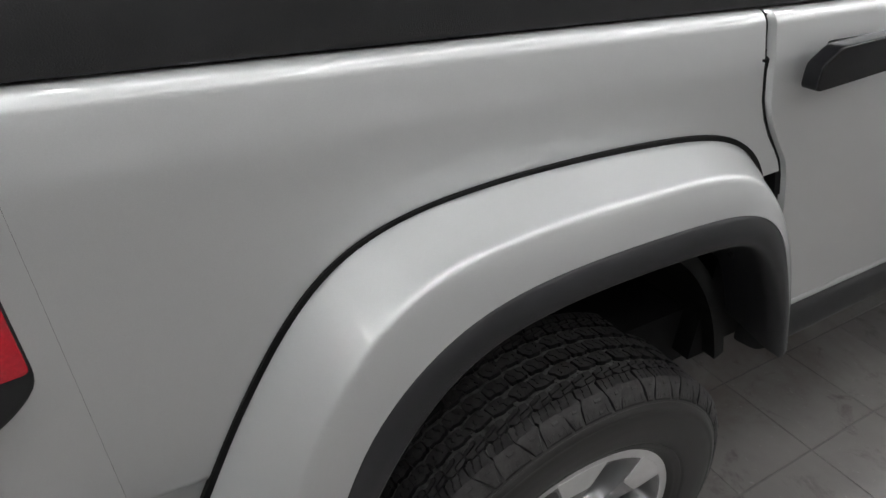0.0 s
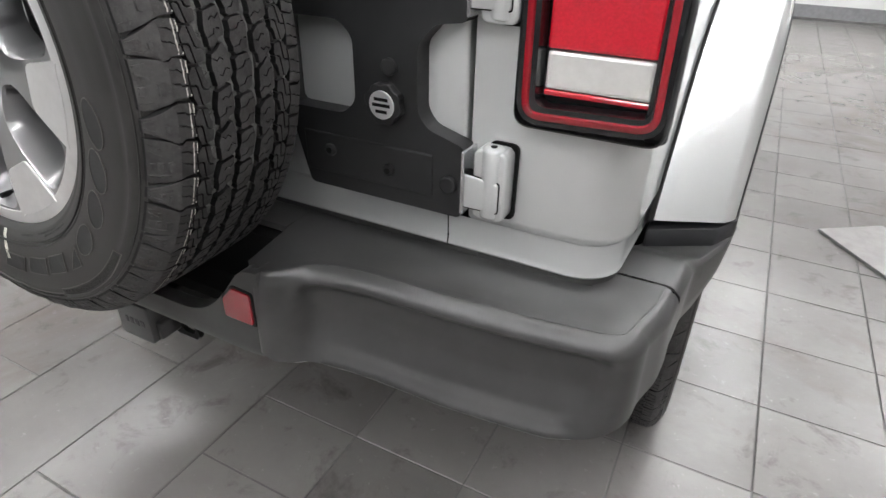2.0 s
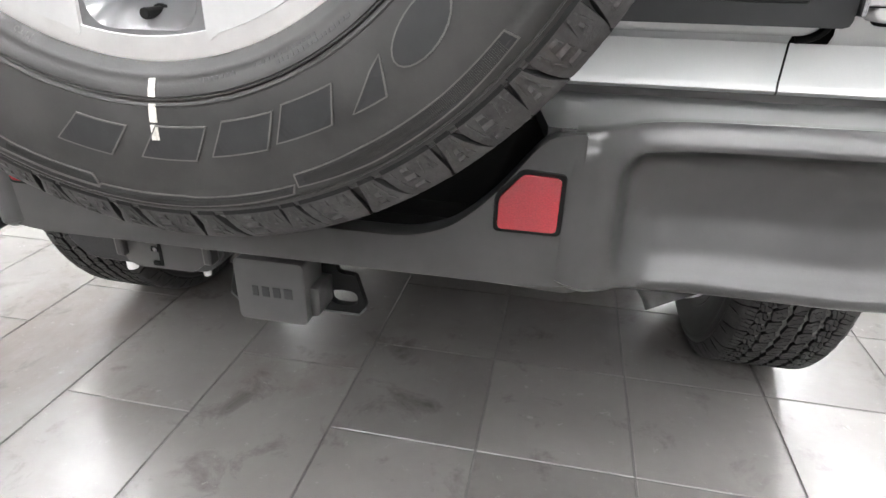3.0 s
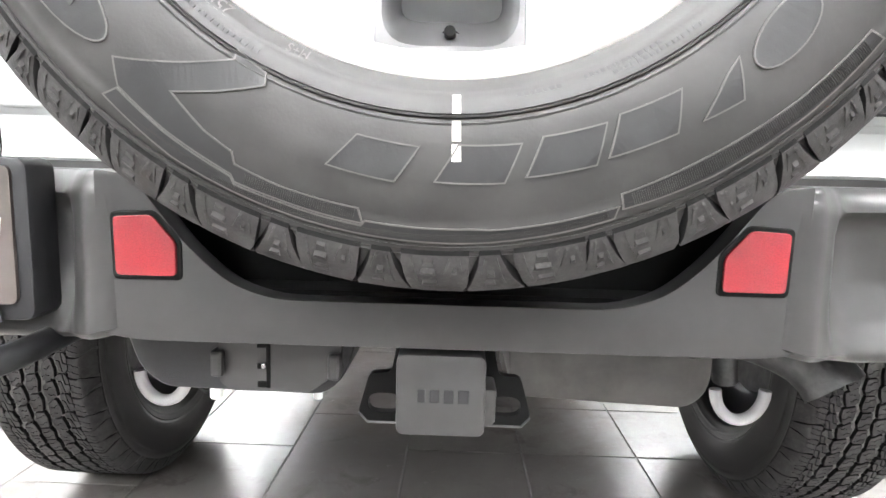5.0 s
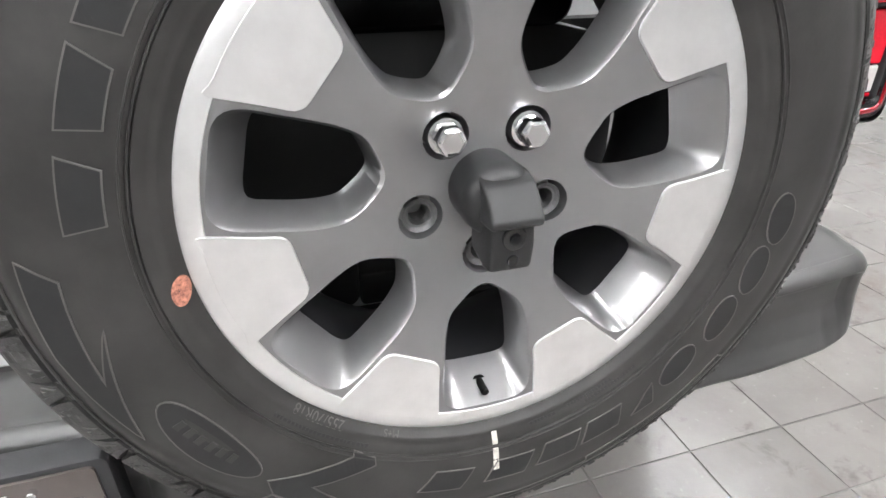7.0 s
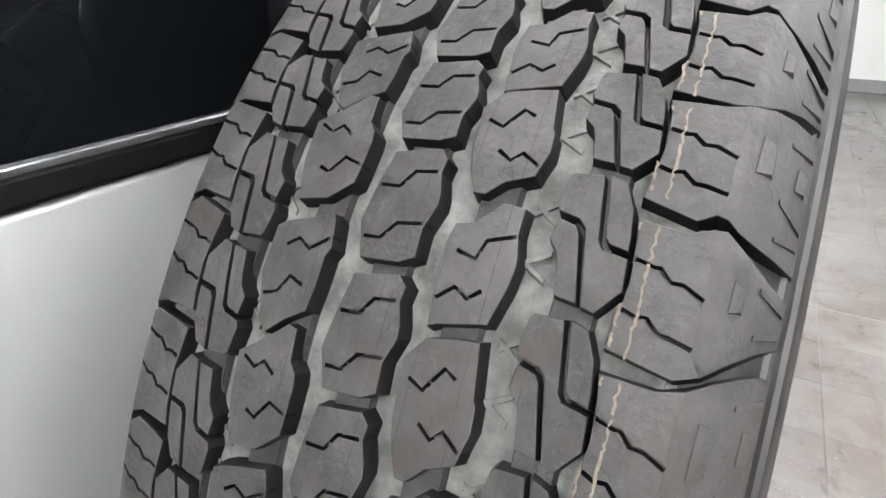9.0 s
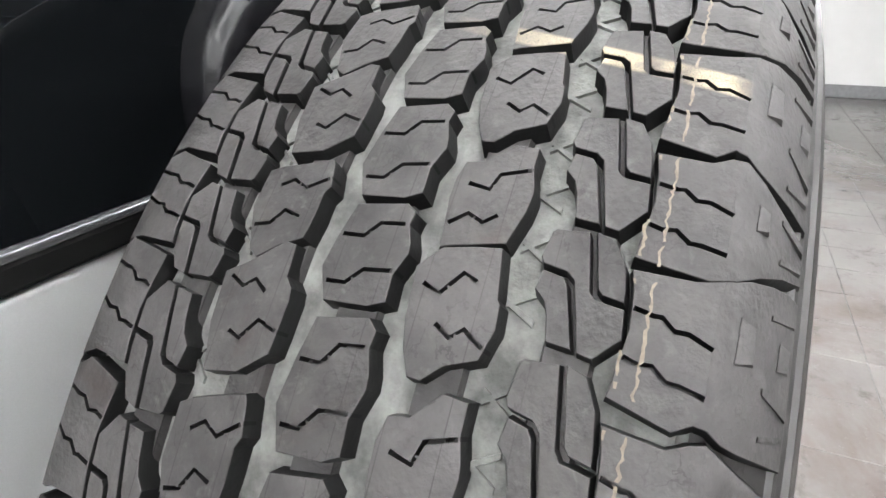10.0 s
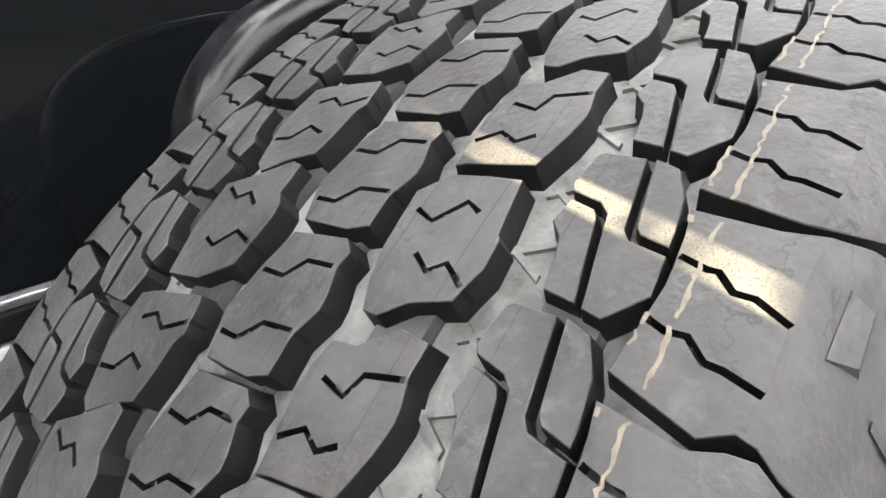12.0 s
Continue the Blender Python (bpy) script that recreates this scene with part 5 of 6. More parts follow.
        top = inner + [(0.800, 0.402), (0.780, 0.35), (0.270, 0.345), (0.300, 0.16)]
        part("bumper_top", prism([(sx * a, b) for a, b in top], 0.760, 0.7758, 0, 1, "z"), M["bumper"], bp, "flat bumper ledge")
        part("seam", prism([(sx * 0.80, 0.400), (sx * 0.890, 0.400), (sx * 0.890, 0.408), (sx * 0.80, 0.408)], 0.64, 0.772, 0, 1, "z"), M["gasket"], bp)
        # end piece behind the seam, flaring out to the wheel arch
        plan = spline([(0.8972, 0.406, 0), (0.902, 0.46, 0), (0.905, 0.500, 0), (0.911, 0.520, 0), (0.928, 0.570, 0), (0.945, 0.622, 0), (0.953, 0.668, 0)], 26)
        rows = []
        for k, p in enumerate(plan):
            low = float(np.interp(p.y, (0.40, 0.47, 0.545, 0.61, 0.668), (0.639, 0.644, 0.659, 0.697, 0.757)))
            hi = float(np.interp(p.y, (0.40, 0.49, 0.53, 0.60, 0.668), (0.7765, 0.7765, 0.764, 0.763, 0.775)))
            r = float(np.interp(p.y, (0.40, 0.50, 0.53, 0.668), (1, 1, 0.3, 0.2)))
            h = hi - low
            prof = [(-0.10, hi), (-0.030, hi), (-0.017 * r, hi - 0.0003), (-0.010 * r, hi - 0.0025 * r), (0.0015 * r, hi - 0.014 * r), (0.003, hi - 0.0195 * r - 0.001), (0.002, low + h * 0.6), (0.001, low + h * 0.3), (0.0, low + 0.008), (-0.004, low + 0.002), (-0.02, low), (-0.08, low)]
            rows.append([(sx * (p.x + o), p.y, z) for o, z in prof])
        part("bumper_end", grid(rows), M["bumper"], bp, "dark bumper end piece", smooth=40)
    # middle with the cut-out for the spare
    out = [(0.338, 0.6165), (0.338, 0.624), (0.338, 0.770), (0.338, 0.776), (0.332, 0.776), (0.302, 0.772), (0.256, 0.712), (0.232, 0.688), (0.206, 0.668), (0.165, 0.655), (-0.165, 0.655), (-0.206, 0.668), (-0.232, 0.688), (-0.256, 0.712), (-0.302, 0.772), (-0.332, 0.776), (-0.338, 0.776), (-0.338, 0.770), (-0.338, 0.624), (-0.338, 0.6165), (-0.30, 0.611), (0.30, 0.611)]
    part("bumper_middle", prism(rounded(out, 0.022, 4), 0.136, 0.165, 0.012, 3), M["bumper"], bp, smooth=50)
    for sx in (1, -1):
        top = [(sx * 0.312, 0.150), (sx * 0.334, 0.148), (sx * 0.334, 0.33), (sx * 0.275, 0.33)]
        part("bumper_ledge", prism(top, 0.755, 0.7752, 0.004, 2, "z"), M["bumper"], bp, smooth=40)
    part("bumper_ledge", box(-0.28, 0.28, 0.27, 0.345, 0.765, 0.776, 0.003), M["bumper"], bp)
    part("sill_filler", box(-0.60, 0.60, 0.3435, 0.37, 0.770, 0.800), M["bumper"], bp)
    for sx in (1, -1):
        edge = [(sx * (p[0] - n[0] * 0.0150), p[1] - n[1] * 0.0150) for p, n in tub_path(0.60)]
        part("sill_filler", prism(edge + [(sx * 0.74, 0.60), (sx * 0.70, 0.42), (sx * 0.60, 0.40)], 0.770, 0.790, 0, 1, "z"), M["bumper"], bp)
    part("bumper_core", box(-0.80, 0.80, 0.25, 0.34, 0.63, 0.76), M["gasket"], bp)
    part("spare_pocket", box(-0.30, 0.30, 0.20, 0.27, 0.63, 0.653), M["gasket"], bp)


bumper()


def bumper_reflector(sx):
    rf = empty("bumper_reflector", pose(0, 0, 0))
    s = [(sx * 0.259, 0.676), (sx * 0.318, 0.676), (sx * 0.319, 0.733), (sx * 0.282, 0.735), (sx * 0.259, 0.709)]
    wide = offset(s, -0.0045)
    part("frame", prism(rounded(wide, 0.006, 3), 0.1345, 0.15, 0.002, 2), M["gasket"], rf)
    part("reflector_lens", prism(rounded(s, 0.005, 3), 0.1315, 0.145, 0.002, 2), M["reflector"], rf, "red ribbed reflector lens")
    tagged(rf, "red reflector set into the dark bumper", "reflector", "bumper reflectors")


bumper_reflector(1)
bumper_reflector(-1)


# ---- spare wheel details ----
def lathe_at(c, prof, segs=20):
    bm = lathe(prof, segs)
    for v in bm.verts:
        v.co.x += c[0]
        v.co.z += c[1]
    return bm


def hub_camera():
    hc = empty("rear_camera", pose(0, 0, ZC) @ Matrix.Diagonal((0.90, 0.95, 0.92, 1)))
    part("round_base", lathe_at((-0.002, 0.004), [(0.0365, 0.03), (0.0365, -0.006), (0.0355, -0.013), (0.0325, -0.019), (0.027, -0.023), (0.017, -0.0255), (0.001, -0.026)], 40), M["black_plastic"], hc, "round black camera base", smooth=60)
    hood = [(0.010, 0.031), (-0.014, 0.0315), (-0.030, 0.026), (-0.042, 0.014), (-0.052, 0.0), (-0.051, -0.007), (-0.040, -0.009), (0.010, -0.012)]
    part("camera_hood", prism(hood, -0.0255, 0.0255, 0.013, 4, "x"), M["black_plastic"], hc, "rounded black camera hood", smooth=50)
    block = [(0.010, -0.004), (-0.041, -0.004), (-0.0435, -0.028), (-0.040, -0.054), (-0.026, -0.058), (0.010, -0.050)]
    part("camera_body", prism(block, -0.0215, 0.0215, 0.005, 3, "x"), M["black_plastic"], hc, smooth=50)
    part("camera_window", cyl((0.0, -0.019), 0.0118, -0.0455, -0.040, 26, bev=0.0015), M["gloss_black"], hc)
    part("camera_lens", cyl((0, -0.019), 0.0055, -0.0472, -0.044, 20, bev=0.001), M["glass_dark"], hc, "glass camera lens")
    part("camera_screw", cyl((0, -0.042), 0.0055, -0.0440, -0.040, 18, bev=0.001), M["gloss_black"], hc)
    tagged(hc, "black rear camera pod at the spare wheel's hub", "camera")


hub_camera()


def spare_details():
    for a, kind in zip(LUG_ANG, "nnsss"):
        c = (LUG_R * math.cos(radians(a)), LUG_R * math.sin(radians(a)))
        if kind == "n":
            nut = part("wheel_nut", cyl(c, 0.0138, 0.005, 0.05, 6, bev=0.0035), M["chrome"], spare, "chrome lug nut")
            part("washer", lathe_at(c, [(0.0165, 0.05), (0.0165, 0.026), (0.0155, 0.024), (0.010, 0.023)], 24), M["chrome"], nut, smooth=40)
        else:
            part("stud_seat", lathe_at(c, [(0.0165, 0.028), (0.0125, 0.031), (0.0105, 0.031), (0.0085, 0.037), (0.0085, 0.054), (0.001, 0.0545)]), M["steel"], spare)
    part("valve", cyl((0.0, -0.219), 0.0042, 0.004, 0.034, 12, bev=0.001), M["gasket"], spare, "rubber tyre valve")
    part("valve_hole", cyl((0.0, -0.2215), 0.0085, 0.024, 0.0265, 18), M["gasket"], spare)
    bm = bmesh.new()
    for r0, r1 in ((0.2635, 0.2765), (0.2815, 0.295), (0.297, 0.3085)):
        side_patch(bm, [(-89.3, r0), (-88.1, r0), (-88.1, r1), (-89.3, r1)], 0.0009)
    part("paint_mark", bm, M["white_paint"], spare_tyre, "white paint marks")
    bm = bmesh.new()
    side_patch(bm, ellipse_polar(-171.4, 0.2605, 2.5, 0.0075, 0.8), 0.0016)
    part("paint_dot", bm, M["orange_paint"], spare_tyre, "orange paint dot")
    for t, txt, r, size, flip in ((-131.0, "255/70R18", 0.2545, 0.0125, 1), (-113.5, "M+S", 0.2545, 0.009, 1)):
        part("size_lettering", bent_text(txt, t, r, size, 0.0007, flip), M["sidewall_edge"], spare_tyre)


spare_details()


def outlined(name, corners, tyre):
    """A dark patch on the sidewall with a thin raised outline."""
    bm = bmesh.new()
    side_patch(bm, corners, 0.0007)
    patch = part(name, bm, M["tyre_dark"], tyre)
    k = 0.309 * math.pi / 180
    loop = [(u / k / 1000, v / 1000) for u, v in dense([(t * k * 1000, r * 1000) for t, r in corners], 5.0)]
    big, small = ([(u / k, v) for u, v in offset([(t * k, r) for t, r in loop], d)] for d in (-0.0010, 0.0002))
    bm = bmesh.new()
    n = len(loop)
    for i in range(n):
        j = (i + 1) % n
        bm.faces.new([bm.verts.new(polar(*x, 0.0013)) for x in (big[i], big[j], small[j], small[i])])
        bm.faces.new([bm.verts.new(polar(*x, h)) for x, h in ((big[i], 0.0), (big[j], 0.0), (big[j], 0.0013), (big[i], 0.0013))])
    part("raised_outline", bm, M["sidewall_edge"], patch)


def sidewall_shapes(tyre):
    """Dark plain shapes on the sidewall, each with a thin raised outline."""
    shapes = []
    for t, kind in ((-99, "b"), (-85.8, "b"), (-74.8, "b"), (-64.8, "b"), (-55, "t"), (-45.2, "o"), (-32.5, "o"), (-21, "o"), (-10, "o")):
        if kind == "b":
            shapes.append([(t - 5.4, 0.322), (t - 2.6, 0.298), (t + 5.4, 0.300), (t + 2.8, 0.324)])
        elif kind == "t":
            shapes.append([(t - 3.6, 0.325), (t + 1.2, 0.308), (t + 3.4, 0.303), (t + 1.2, 0.327)])
        else:
            shapes.append(ellipse_polar(t, 0.309, 4.9, 0.0145, -1.4))
    shapes.append(ellipse_polar(-145, 0.3225, 10.4, 0.0185, 2.0, 34))
    for t in (171, 158, 146, 134, 122, 110, 98, 86):
        shapes.append([(t - 4.8, 0.318), (t - 3.6, 0.293), (t + 4.0, 0.293), (t + 4.8, 0.318)])
    for s in shapes:
        outlined("sidewall_shape", s, tyre)
    # a row of plain raised bars inside the oval
    for k in range(6):
        t = -139.6 - 2.1 * k
        bm = bmesh.new()
        side_patch(bm, [(t, 0.318), (t - 1.1, 0.318), (t - 1.1, 0.328), (t, 0.328)], 0.0012)
        part("moulded_bar", bm, M["sidewall"], tyre)
    # jagged dark bands low on the sidewall
    middle = [(-99.2, 0.3557), (-108.7, 0.3550), (-113.9, 0.3556), (-114.5, 0.3517), (-117.3, 0.3503), (-123.1, 0.3479), (-129.9, 0.3433)]
    for poly in ([(-132.2, 0.331), (-120.2, 0.283), (-120.6, 0.277), (-115.8, 0.281), (-115.2, 0.288), (-124.9, 0.3245), (-119.3, 0.3345), (-115.4, 0.3382), (-114.6, 0.3452), (-109, 0.3468), (-99.9, 0.3467)] + middle,
                 [(t, r + 0.0026) for t, r in middle[::-1]] + [(-98.8, 0.3545), (-86.9, 0.3548), (-85.0, 0.3560), (-70.8, 0.3562), (-71.5, 0.3625), (-86.9, 0.3640), (-99.1, 0.3632), (-113.7, 0.3625), (-121.2, 0.3617), (-130.7, 0.355)],
                 [(-70.2, 0.3580), (-70.0, 0.3486), (-60.4, 0.3480), (-48.9, 0.3495), (-39.0, 0.3485), (-38.6, 0.3580), (-48, 0.3608), (-60, 0.3610)],
                 [(-178, 0.331), (-162, 0.340), (-170, 0.318), (-152, 0.352), (-168, 0.357), (-181, 0.352)]):
        outlined("sidewall_band", poly, tyre)
    # fine radial ribs where the bands run out
    bm = bmesh.new()
    for t0, t1, r0, r1 in ((-113.0, -100.2, 0.3478, 0.3540), (-116.5, -72.0, 0.3585, 0.3618), (-69.0, -40.0, 0.3498, 0.3585)):
        t = t0
        while t < t1:
            side_patch(bm, [(t, r0), (t + 0.11, r0), (t + 0.11, r1), (t, r1)], 0.0011)
            t += 0.24
    part("fine_ribs", bm, M["sidewall"], tyre)["kind"] = "stuff"
    for r, y in ((0.3665, 0.0012), (0.3735, 0.0010), (0.2785, 0.0016), (0.2835, 0.0008)):
        ring = [(r - 0.0012, ysw(r - 0.0012) + 0.001), (r - 0.0006, ysw(r) - y), (r + 0.0006, ysw(r) - y), (r + 0.0012, ysw(r + 0.0012) + 0.001)]
        part("ring_rib", lathe(ring, 144), M["sidewall"], tyre, smooth=50)
    # fine lettering too small to read
    rng = random.Random(3)
    for t0, t1, r in ((-70, -58, 0.2645), (-66, -52, 0.2690), (-80, -74, 0.2655), (-140, -118, 0.2690)):
        bm = bmesh.new()
        t = t0
        while t < t1:
            w = rng.uniform(0.35, 0.8)
            side_patch(bm, [(t, r), (t + w, r), (t + w, r + 0.0028), (t, r + 0.0028)], 0.0005)
            t += w + 0.3
        part("fine_lettering", bm, M["tyre_dark"], tyre)


sidewall_shapes(spare_tyre)


def tread_lines():
    """Two thin cream lines printed round the outer shoulder."""
    rng = random.Random(5)
    for v0, spans in ((27.2, ((-11.0, 28.0),)), (32.0, ((-8.6, 4.5), (25.0, 28.2)))):
        bm = bmesh.new()
        for i, u, s in pitches():
            k = s / PITCH
            for a, b in spans:
                fat = 2.0 if 850 < u < 1750 else 1.0
                x, j0, w0 = a * k + 0.6, rng.uniform(-0.4, 0.4), rng.uniform(0.25, 0.5) * fat
                while x < b * k - 0.8:
                    e = min(b * k - 0.3, x + rng.uniform(0.8, 1.8))
                    j1, w1 = rng.uniform(-0.45, 0.45), rng.uniform(0.2, 0.55) * fat
                    if rng.random() < 0.95:
                        ink = bm.faces.new([bm.verts.new(on_tread(u + p, q, -0.00025)) for p, q in ((x, v0 + j0 - w0), (e, v0 + j1 - w1), (e, v0 + j1 + w1), (x, v0 + j0 + w0))])
                        ink.material_index = 1 if fat > 1 else 0        # wider and whiter on this side to fit the camera's view
                    x, j0, w0 = e, j1, w1
        part("printed_line", bm, [M["cream_paint"], M["white_paint"]], spare_tyre, "thin cream printed line")["kind"] = "stuff"


tread_lines()


# ---- under and behind the bumper ----
def hitch():
    h = empty("tow_hitch", pose(0, 0, 0))
    part("receiver_tube", box(-0.036, 0.036, 0.19, 0.60, 0.535, 0.607, 0.006), M["black_metal"], h, "black square receiver tube")
    cover = rounded([(-0.047, 0.522), (0.041, 0.522), (0.041, 0.604), (-0.047, 0.604)], 0.008, 3)
    cv = part("hitch_cover", prism(cover, 0.137, 0.190, 0.003, 2), M["bumper"], h, "square grey rubber hitch cover", smooth=40)
    for x0, x1 in ((-0.026, -0.018), (-0.014, -0.004), (0.0, 0.010), (0.014, 0.025)):
        part("moulded_bar", box(x0, x1, 0.1362, 0.138, 0.556, 0.570, 0.001), M["trim"], cv)
    for sx in (1, -1):
        out = rounded([(sx * 0.030, 0.598), (sx * 0.052, 0.598), (sx * 0.058, 0.566), (sx * 0.082, 0.564), (sx * 0.094, 0.520), (sx * 0.086, 0.509), (sx * 0.030, 0.509)], 0.006, 3)
        hole = [(sx * 0.065 + 0.0180 * math.copysign(abs(math.cos(a)) ** 0.7, math.cos(a)), 0.5310 + 0.0110 * math.copysign(abs(math.sin(a)) ** 0.7, math.sin(a))) for a in (2 * math.pi * i / 20 for i in range(20))]
        vs, tris = triangles(out, [hole])
        bm = bmesh.new()
        bv = [bm.verts.new((p.x, 0.196, p.y)) for p in vs]
        fs = [bm.faces.new([bv[i] for i in f]) for f in tris]
        ex = bmesh.ops.extrude_face_region(bm, geom=fs)
        for e in ex["geom"]:
            if isinstance(e, bmesh.types.BMVert):
                e.co.y = 0.206
        loop = part("chain_loop", bm, M["gasket"], h, "black chain loop")
        rim = [(sx * 0.034, 0.196, 0.5085), (sx * 0.084, 0.196, 0.5085), (sx * 0.0935, 0.196, 0.519)]
        part("worn_edge", tube(rim, 0.0013, 8), M["steel"], loop, "steel-grey lower edge", smooth=60)
    ear = rounded([(0.038, 0.526), (0.052, 0.530), (0.053, 0.566), (0.038, 0.567)], 0.003, 2)
    part("cover_ear", prism(ear, 0.150, 0.192, 0.003, 2), M["bumper"], cv, smooth=40)
    part("cross_tube", box(-0.50, 0.50, 0.53, 0.60, 0.545, 0.62, 0.01), M["steel"], h)
    tagged(h, "black tow hitch receiver with a square rubber cover", "tow hitch")


hitch()


def underside():
    mf = empty("muffler", pose(0, 0, 0))
    shell = rounded([(0.088, 0.570), (0.092, 0.475), (0.100, 0.456), (0.352, 0.446), (0.376, 0.464), (0.386, 0.490), (0.386, 0.570)], 0.016, 3)
    part("muffler_body", prism(shell, 0.42, 0.60, 0.012, 3), M["muffler"], mf, "flat grey muffler shell", smooth=40)
    for x in (0.225, 0.250, 0.275, 0.300):
        part("pressed_rib", box(x, x + 0.009, 0.435, 0.585, 0.4445, 0.455, 0.003), M["muffler"], mf)
    path = [(0.35, 0.47, 0.550), (0.400, 0.390, 0.575), (0.445, 0.325, 0.566), (0.468, 0.300, 0.545), (0.478, 0.288, 0.526)]
    pipe = open_pipe(spline(path, 14), 0.037)
    for v in pipe.verts:
        v.co.y += (v.co.y - 0.30) * -0.15
        v.co.z += max(0, v.co.x - 0.45) * 0.30 * max(0, min(1, (0.56 - v.co.z) / 0.04))
    part("exhaust_tip", pipe, M["steel"], mf, "dark turned-down exhaust tip", smooth=50)
    tagged(mf, "grey muffler and exhaust tip below the bumper", "muffler")
    tk = empty("evaporative_canister", pose(0, 0, 0))
    shell = rounded([(-0.36, 0.600), (-0.345, 0.555), (-0.318, 0.533), (-0.135, 0.530), (-0.112, 0.552), (-0.098, 0.600)], 0.014, 3)
    part("canister_body", prism(shell, 0.215, 0.40, 0.008, 3), M["trim"], tk, smooth=40)
    face = [(-0.250, 0.600), (-0.250, 0.545), (-0.236, 0.536), (-0.150, 0.536), (-0.128, 0.552), (-0.116, 0.575), (-0.112, 0.600)]
    part("cover_plate", prism(rounded(face, 0.006, 3), 0.203, 0.218, 0.004, 2), M["bumper"], tk, "ribbed grey cover plate", smooth=40)
    part("hinge_gap", box(-0.1965, -0.1925, 0.2015, 0.206, 0.541, 0.598), M["gasket"], tk)
    for z in (0.545, 0.566, 0.590):
        part("hinge_pin", box(-0.206, -0.1965, 0.200, 0.206, z - 0.003, z + 0.003), M["gasket"], tk)
    part("hinge_clip", box(-0.201, -0.196, 0.197, 0.204, 0.564, 0.570, 0.001), M["edge_bright"], tk, "bright metal hinge clip")
    for x in (-0.257, -0.128):
        part("latch", box(x, x + 0.014, 0.194, 0.214, 0.553, 0.583, 0.004), M["bumper"], tk)
    part("drain_cap", cyl((-0.262, 0.225), 0.0075, 0.518, 0.534, 14, "z", 0.002), M["letter_white"], tk, "white drain cap")
    part("drain_hose", tube(spline([(-0.285, 0.23, 0.54), (-0.279, 0.228, 0.531), (-0.268, 0.226, 0.527)], 8), 0.006, 10), M["gasket"], tk)
    part("vent_cap", cyl((-0.145, 0.225), 0.0055, 0.521, 0.532, 12, "z", 0.002), M["letter_white"], tk, "white vent cap")
    tagged(tk, "dark plastic canister with clipped lids behind the bumper", "canister")
    ax = empty("rear_axle", pose(0, 0, 0))
    part("axle_tube", tube([(-0.78, 1.085, 0.402), (0.78, 1.085, 0.402)], 0.042, 18), M["steel"], ax, smooth=40)
    part("differential", cyl((1.085, 0.402), 0.13, -0.09, 0.12, 24, "x", 0.03), M["steel"], ax, smooth=40)
    for sx in (1, -1):
        part("shock_absorber", tube([(sx * 0.585, 0.80, 0.36), (sx * 0.53, 0.74, 0.66)], 0.026, 14), M["steel"], ax, "dark shock absorber", smooth=50)
        eye = [(sx * 0.612 + 0.052 * math.cos(a), 0.785, 0.345 + 0.066 * math.sin(a)) for a in (math.pi * (1.0 + k / 14) for k in range(15))]
        part("shock_mount", tube(eye, 0.0125, 12), M["letter_white"], ax, "pale curved shock mount", smooth=50)
        part("frame_rail", box(sx * 0.36, sx * 0.46, 0.40, 3.2, 0.58, 0.66, 0.01), M["gasket"], ax)
    tagged(ax, "dark rear axle with pale shock mounts under the car", "axle")


def open_pipe(points, radius, segs=20):
    bm = bmesh.new()
    for rr in (radius, radius - 0.003):
        b2 = tube(points, rr, segs)
        bm2 = bpy.data.meshes.new("tmp")
        b2.to_mesh(bm2)
        b2.free()
        bm.from_mesh(bm2)
        bpy.data.meshes.remove(bm2)
    big = [f for f in bm.faces if len(f.verts) == segs]
    bmesh.ops.delete(bm, geom=big, context="FACES_ONLY")
    return bm


underside()


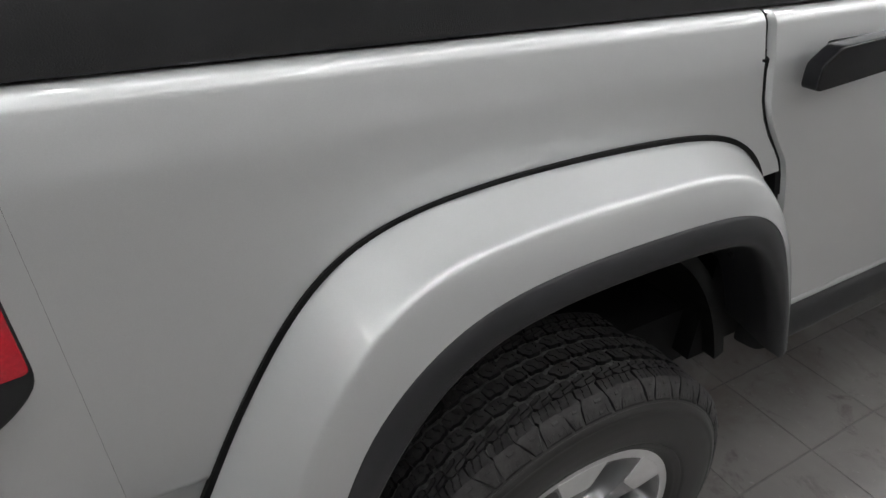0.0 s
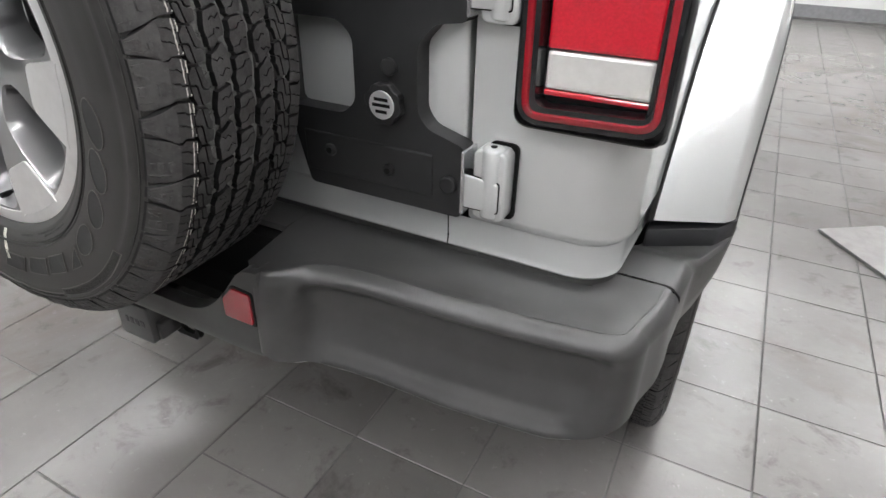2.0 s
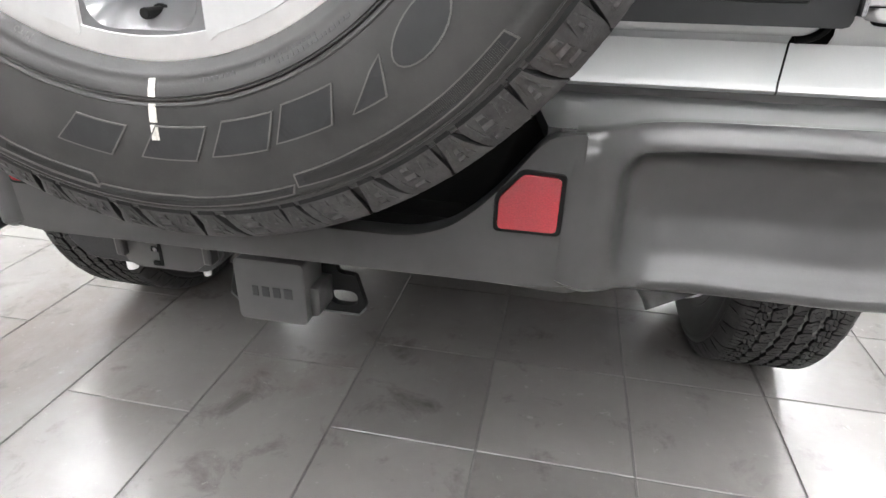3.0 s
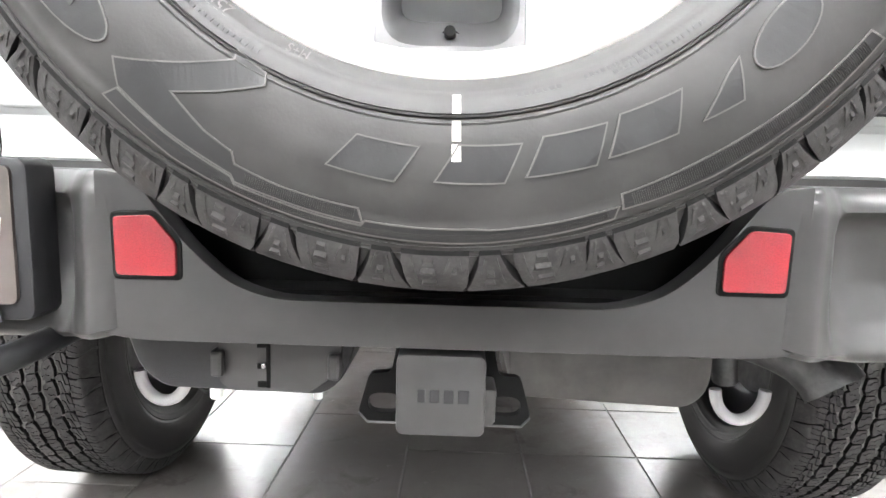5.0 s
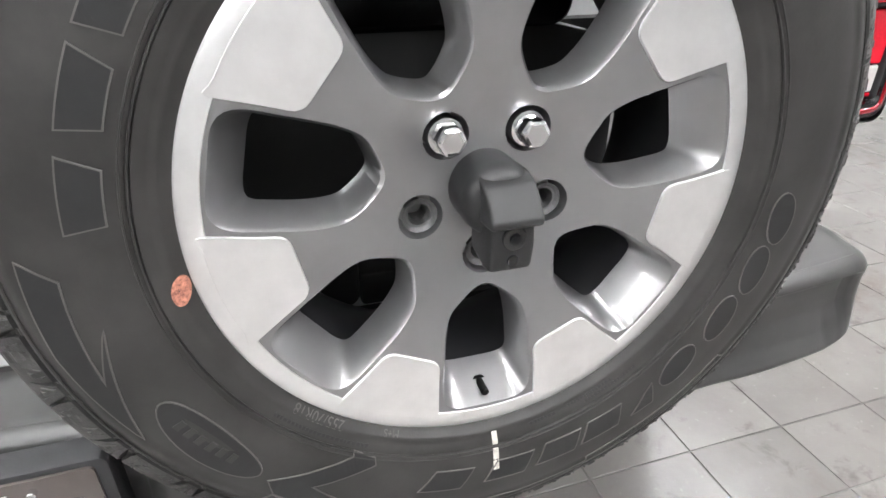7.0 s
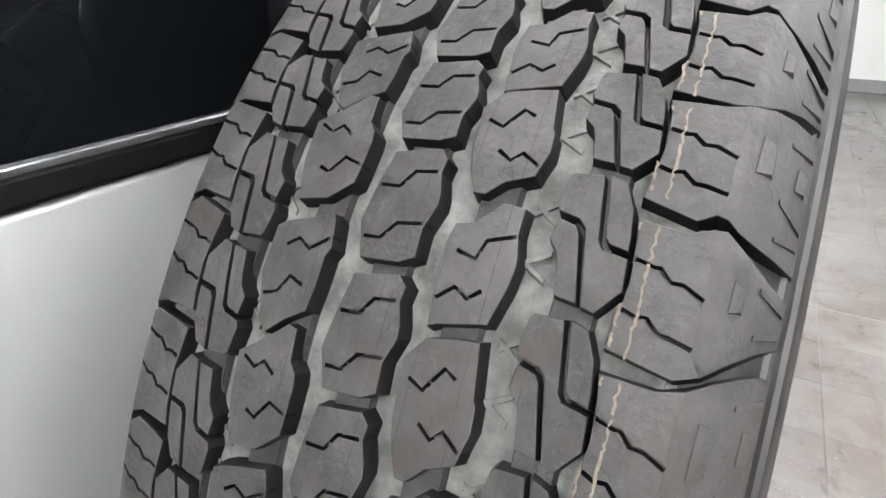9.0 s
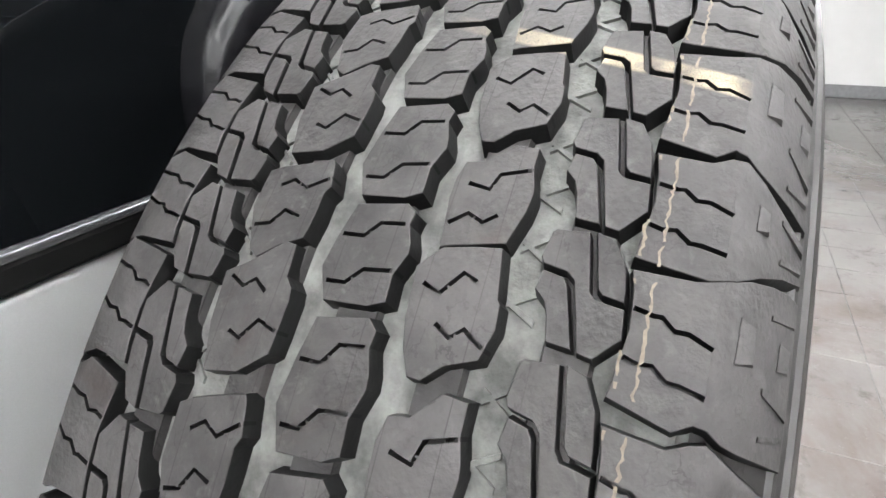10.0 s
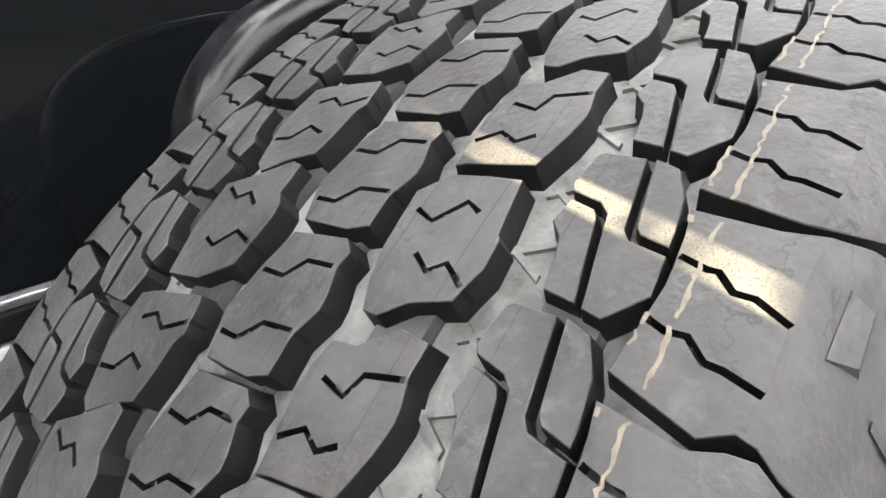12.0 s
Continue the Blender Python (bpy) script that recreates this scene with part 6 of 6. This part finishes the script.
def licence_plate():
    pl = empty("dealer_plate", pose(0, 0, 0))
    part("plate_holder", prism(rounded([(-0.705, 0.628), (-0.398, 0.628), (-0.398, 0.786), (-0.705, 0.786)], 0.014, 4), 0.130, 0.172, 0.004, 2), M["trim"], pl, "black plate holder", smooth=40)
    part("plate_sheet", prism(rounded([(-0.700, 0.645), (-0.412, 0.645), (-0.412, 0.778), (-0.700, 0.778)], 0.008, 3), 0.1262, 0.131), M["plate"], pl, "dark brown advertising plate")
    part("holder_lip", prism([(-0.705, 0.628), (-0.425, 0.628), (-0.432, 0.650), (-0.446, 0.662), (-0.705, 0.662)], 0.1215, 0.1268, 0.0015, 1), M["trim"], pl)
    # plain slanted bars where the advertising stands
    for i in range(6):
        x = -0.452 - i * 0.036
        part("printed_bar", prism([(x, 0.703), (x + 0.026, 0.703), (x + 0.030, 0.729), (x + 0.004, 0.729)], 0.1252, 0.1264), M["letter_white"], pl)
    part("printed_line", box(-0.640, -0.446, 0.1252, 0.1264, 0.684, 0.694), M["letter_white"], pl)
    part("printed_line", box(-0.690, -0.500, 0.1252, 0.1264, 0.758, 0.764), M["letter_white"], pl)
    for i in range(5):
        x = -0.478 - i * 0.026
        part("printed_bar", prism([(x, 0.645), (x + 0.019, 0.645), (x + 0.022, 0.657), (x + 0.003, 0.657)], 0.1206, 0.1218), M["letter_white"], pl)
    part("printed_line", box(-0.600, -0.474, 0.1206, 0.1218, 0.634, 0.640), M["letter_white"], pl)
    ridge = [(-0.690, 0.742), (-0.60, 0.752), (-0.56, 0.756), (-0.48, 0.746), (-0.43, 0.738), (-0.48, 0.743), (-0.56, 0.752), (-0.60, 0.748)]
    part("printed_ridge", prism(ridge, 0.1252, 0.1264), M["edge_bright"], pl)
    part("plate_screw", cyl((-0.475, 0.762), 0.005, 0.118, 0.128, 12, bev=0.001), M["chrome"], pl)
    tagged(pl, "dark brown dealer plate in a black holder", "plate")


licence_plate()


def tow_hook():
    hk = [(-0.512, 0.30, 0.600), (-0.514, 0.20, 0.596), (-0.508, 0.135, 0.590), (-0.485, 0.108, 0.584), (-0.452, 0.108, 0.584), (-0.428, 0.135, 0.590), (-0.420, 0.20, 0.596), (-0.420, 0.30, 0.600)]
    ob = link("tow_hook", tube(spline(hk, 30), 0.0145, 14), M["black_metal"], smooth=60)
    tagged(ob, "black steel tow hook loop under the bumper", "tow hook")


tow_hook()


# ---- tread blocks of the spare ----
def spare_blocks():
    near, rest = pitches()[:42], pitches()[42:]
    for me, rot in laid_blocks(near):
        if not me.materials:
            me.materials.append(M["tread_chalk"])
            me.materials.append(M["shaded_rubber"])
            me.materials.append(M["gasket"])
        ob = new("tread_block", me)
        ob.parent = spare_tyre
        ob.matrix_basis = rot
    part("tread_rest", joined_blocks(rest), [M["tread_chalk"], M["shaded_rubber"], M["gasket"]], spare_tyre)["kind"] = "stuff"


spare_blocks()


# ---- floor tiles ----
def floor():
    x0, x1, y0, y1, h = ROOM
    fl = link("floor", box(x0, x1, y0, y1, -0.06, -0.0025), M["grout"])
    tagged(fl, "grey slate-look floor tiles with worn stains", "floor", kind="structure")
    pw, pl, sq, g = 0.3220, 0.680, 0.332, 0.0022
    def tile(w, l):
        bm = box(-w / 2 + g, w / 2 - g, -l / 2 + g, l / 2 - g, -0.010, 0.0)
        bmesh.ops.bevel(bm, geom=[e for e in bm.edges if all(v.co.z > -0.001 for v in e.verts)], offset=0.0012, segments=1, affect="EDGES")
        me = bpy.data.meshes.new("tile")
        bm.to_mesh(me)
        bm.free()
        me.materials.append(M["tile"])
        return me
    lengths = {l: tile(pw, l) for l in (pl, sq, 0.235, 0.325)}
    far = bmesh.new()
    c0 = -0.115
    ncol0, ncol1 = int((x0 - c0) / pw) - 1, int((x1 - c0) / pw) + 1
    for c in range(ncol0, ncol1 + 1):
        xc = c0 + (c + 0.5) * pw
        if xc - pw / 2 < x0 or xc + pw / 2 > x1:
            continue
        # long tiles in thirds on one side of a joint, square ones in line on the other
        if c < 0:
            first = (0.242, 0.480, 0.030)[c % 3] - 10 * pl
            cuts = [(first + k * pl, pl) for k in range(26)]
        else:
            cuts = [(0.505 + 0.325 + k * sq, sq) for k in range(27)] + [(0.505, 0.325), (0.270, 0.235)] + [(0.270 - k * sq, sq) for k in range(1, 20)]
        for y, length in cuts:
            if y < y0 or y + length > y1:
                continue
            yc, me = y + length / 2, lengths[length]
            if -1.8 < xc < 2.2 and -1.2 < yc < 3.4:
                ob = new("tile", me)
                ob.parent = fl
                ob.location = (xc, yc, 0)
            else:
                a = len(far.verts)
                far.from_mesh(me)
                far.verts.ensure_lookup_table()
                for v in far.verts[a:]:
                    v.co.x += xc
                    v.co.y += yc
    part("far_tiles", far, M["tile"], fl)["kind"] = "stuff"


floor()


def loose_tile():
    ob = link("loose_tile", box(-0.16, 0.16, -0.20, 0.20, 0, 0.012, 0.002), M["board"])
    ob.matrix_basis = pose(1.602, 2.411, 0.002, 0, 0, 35)
    tagged(ob, "loose grey board lying on the tiles", "board")


loose_tile()
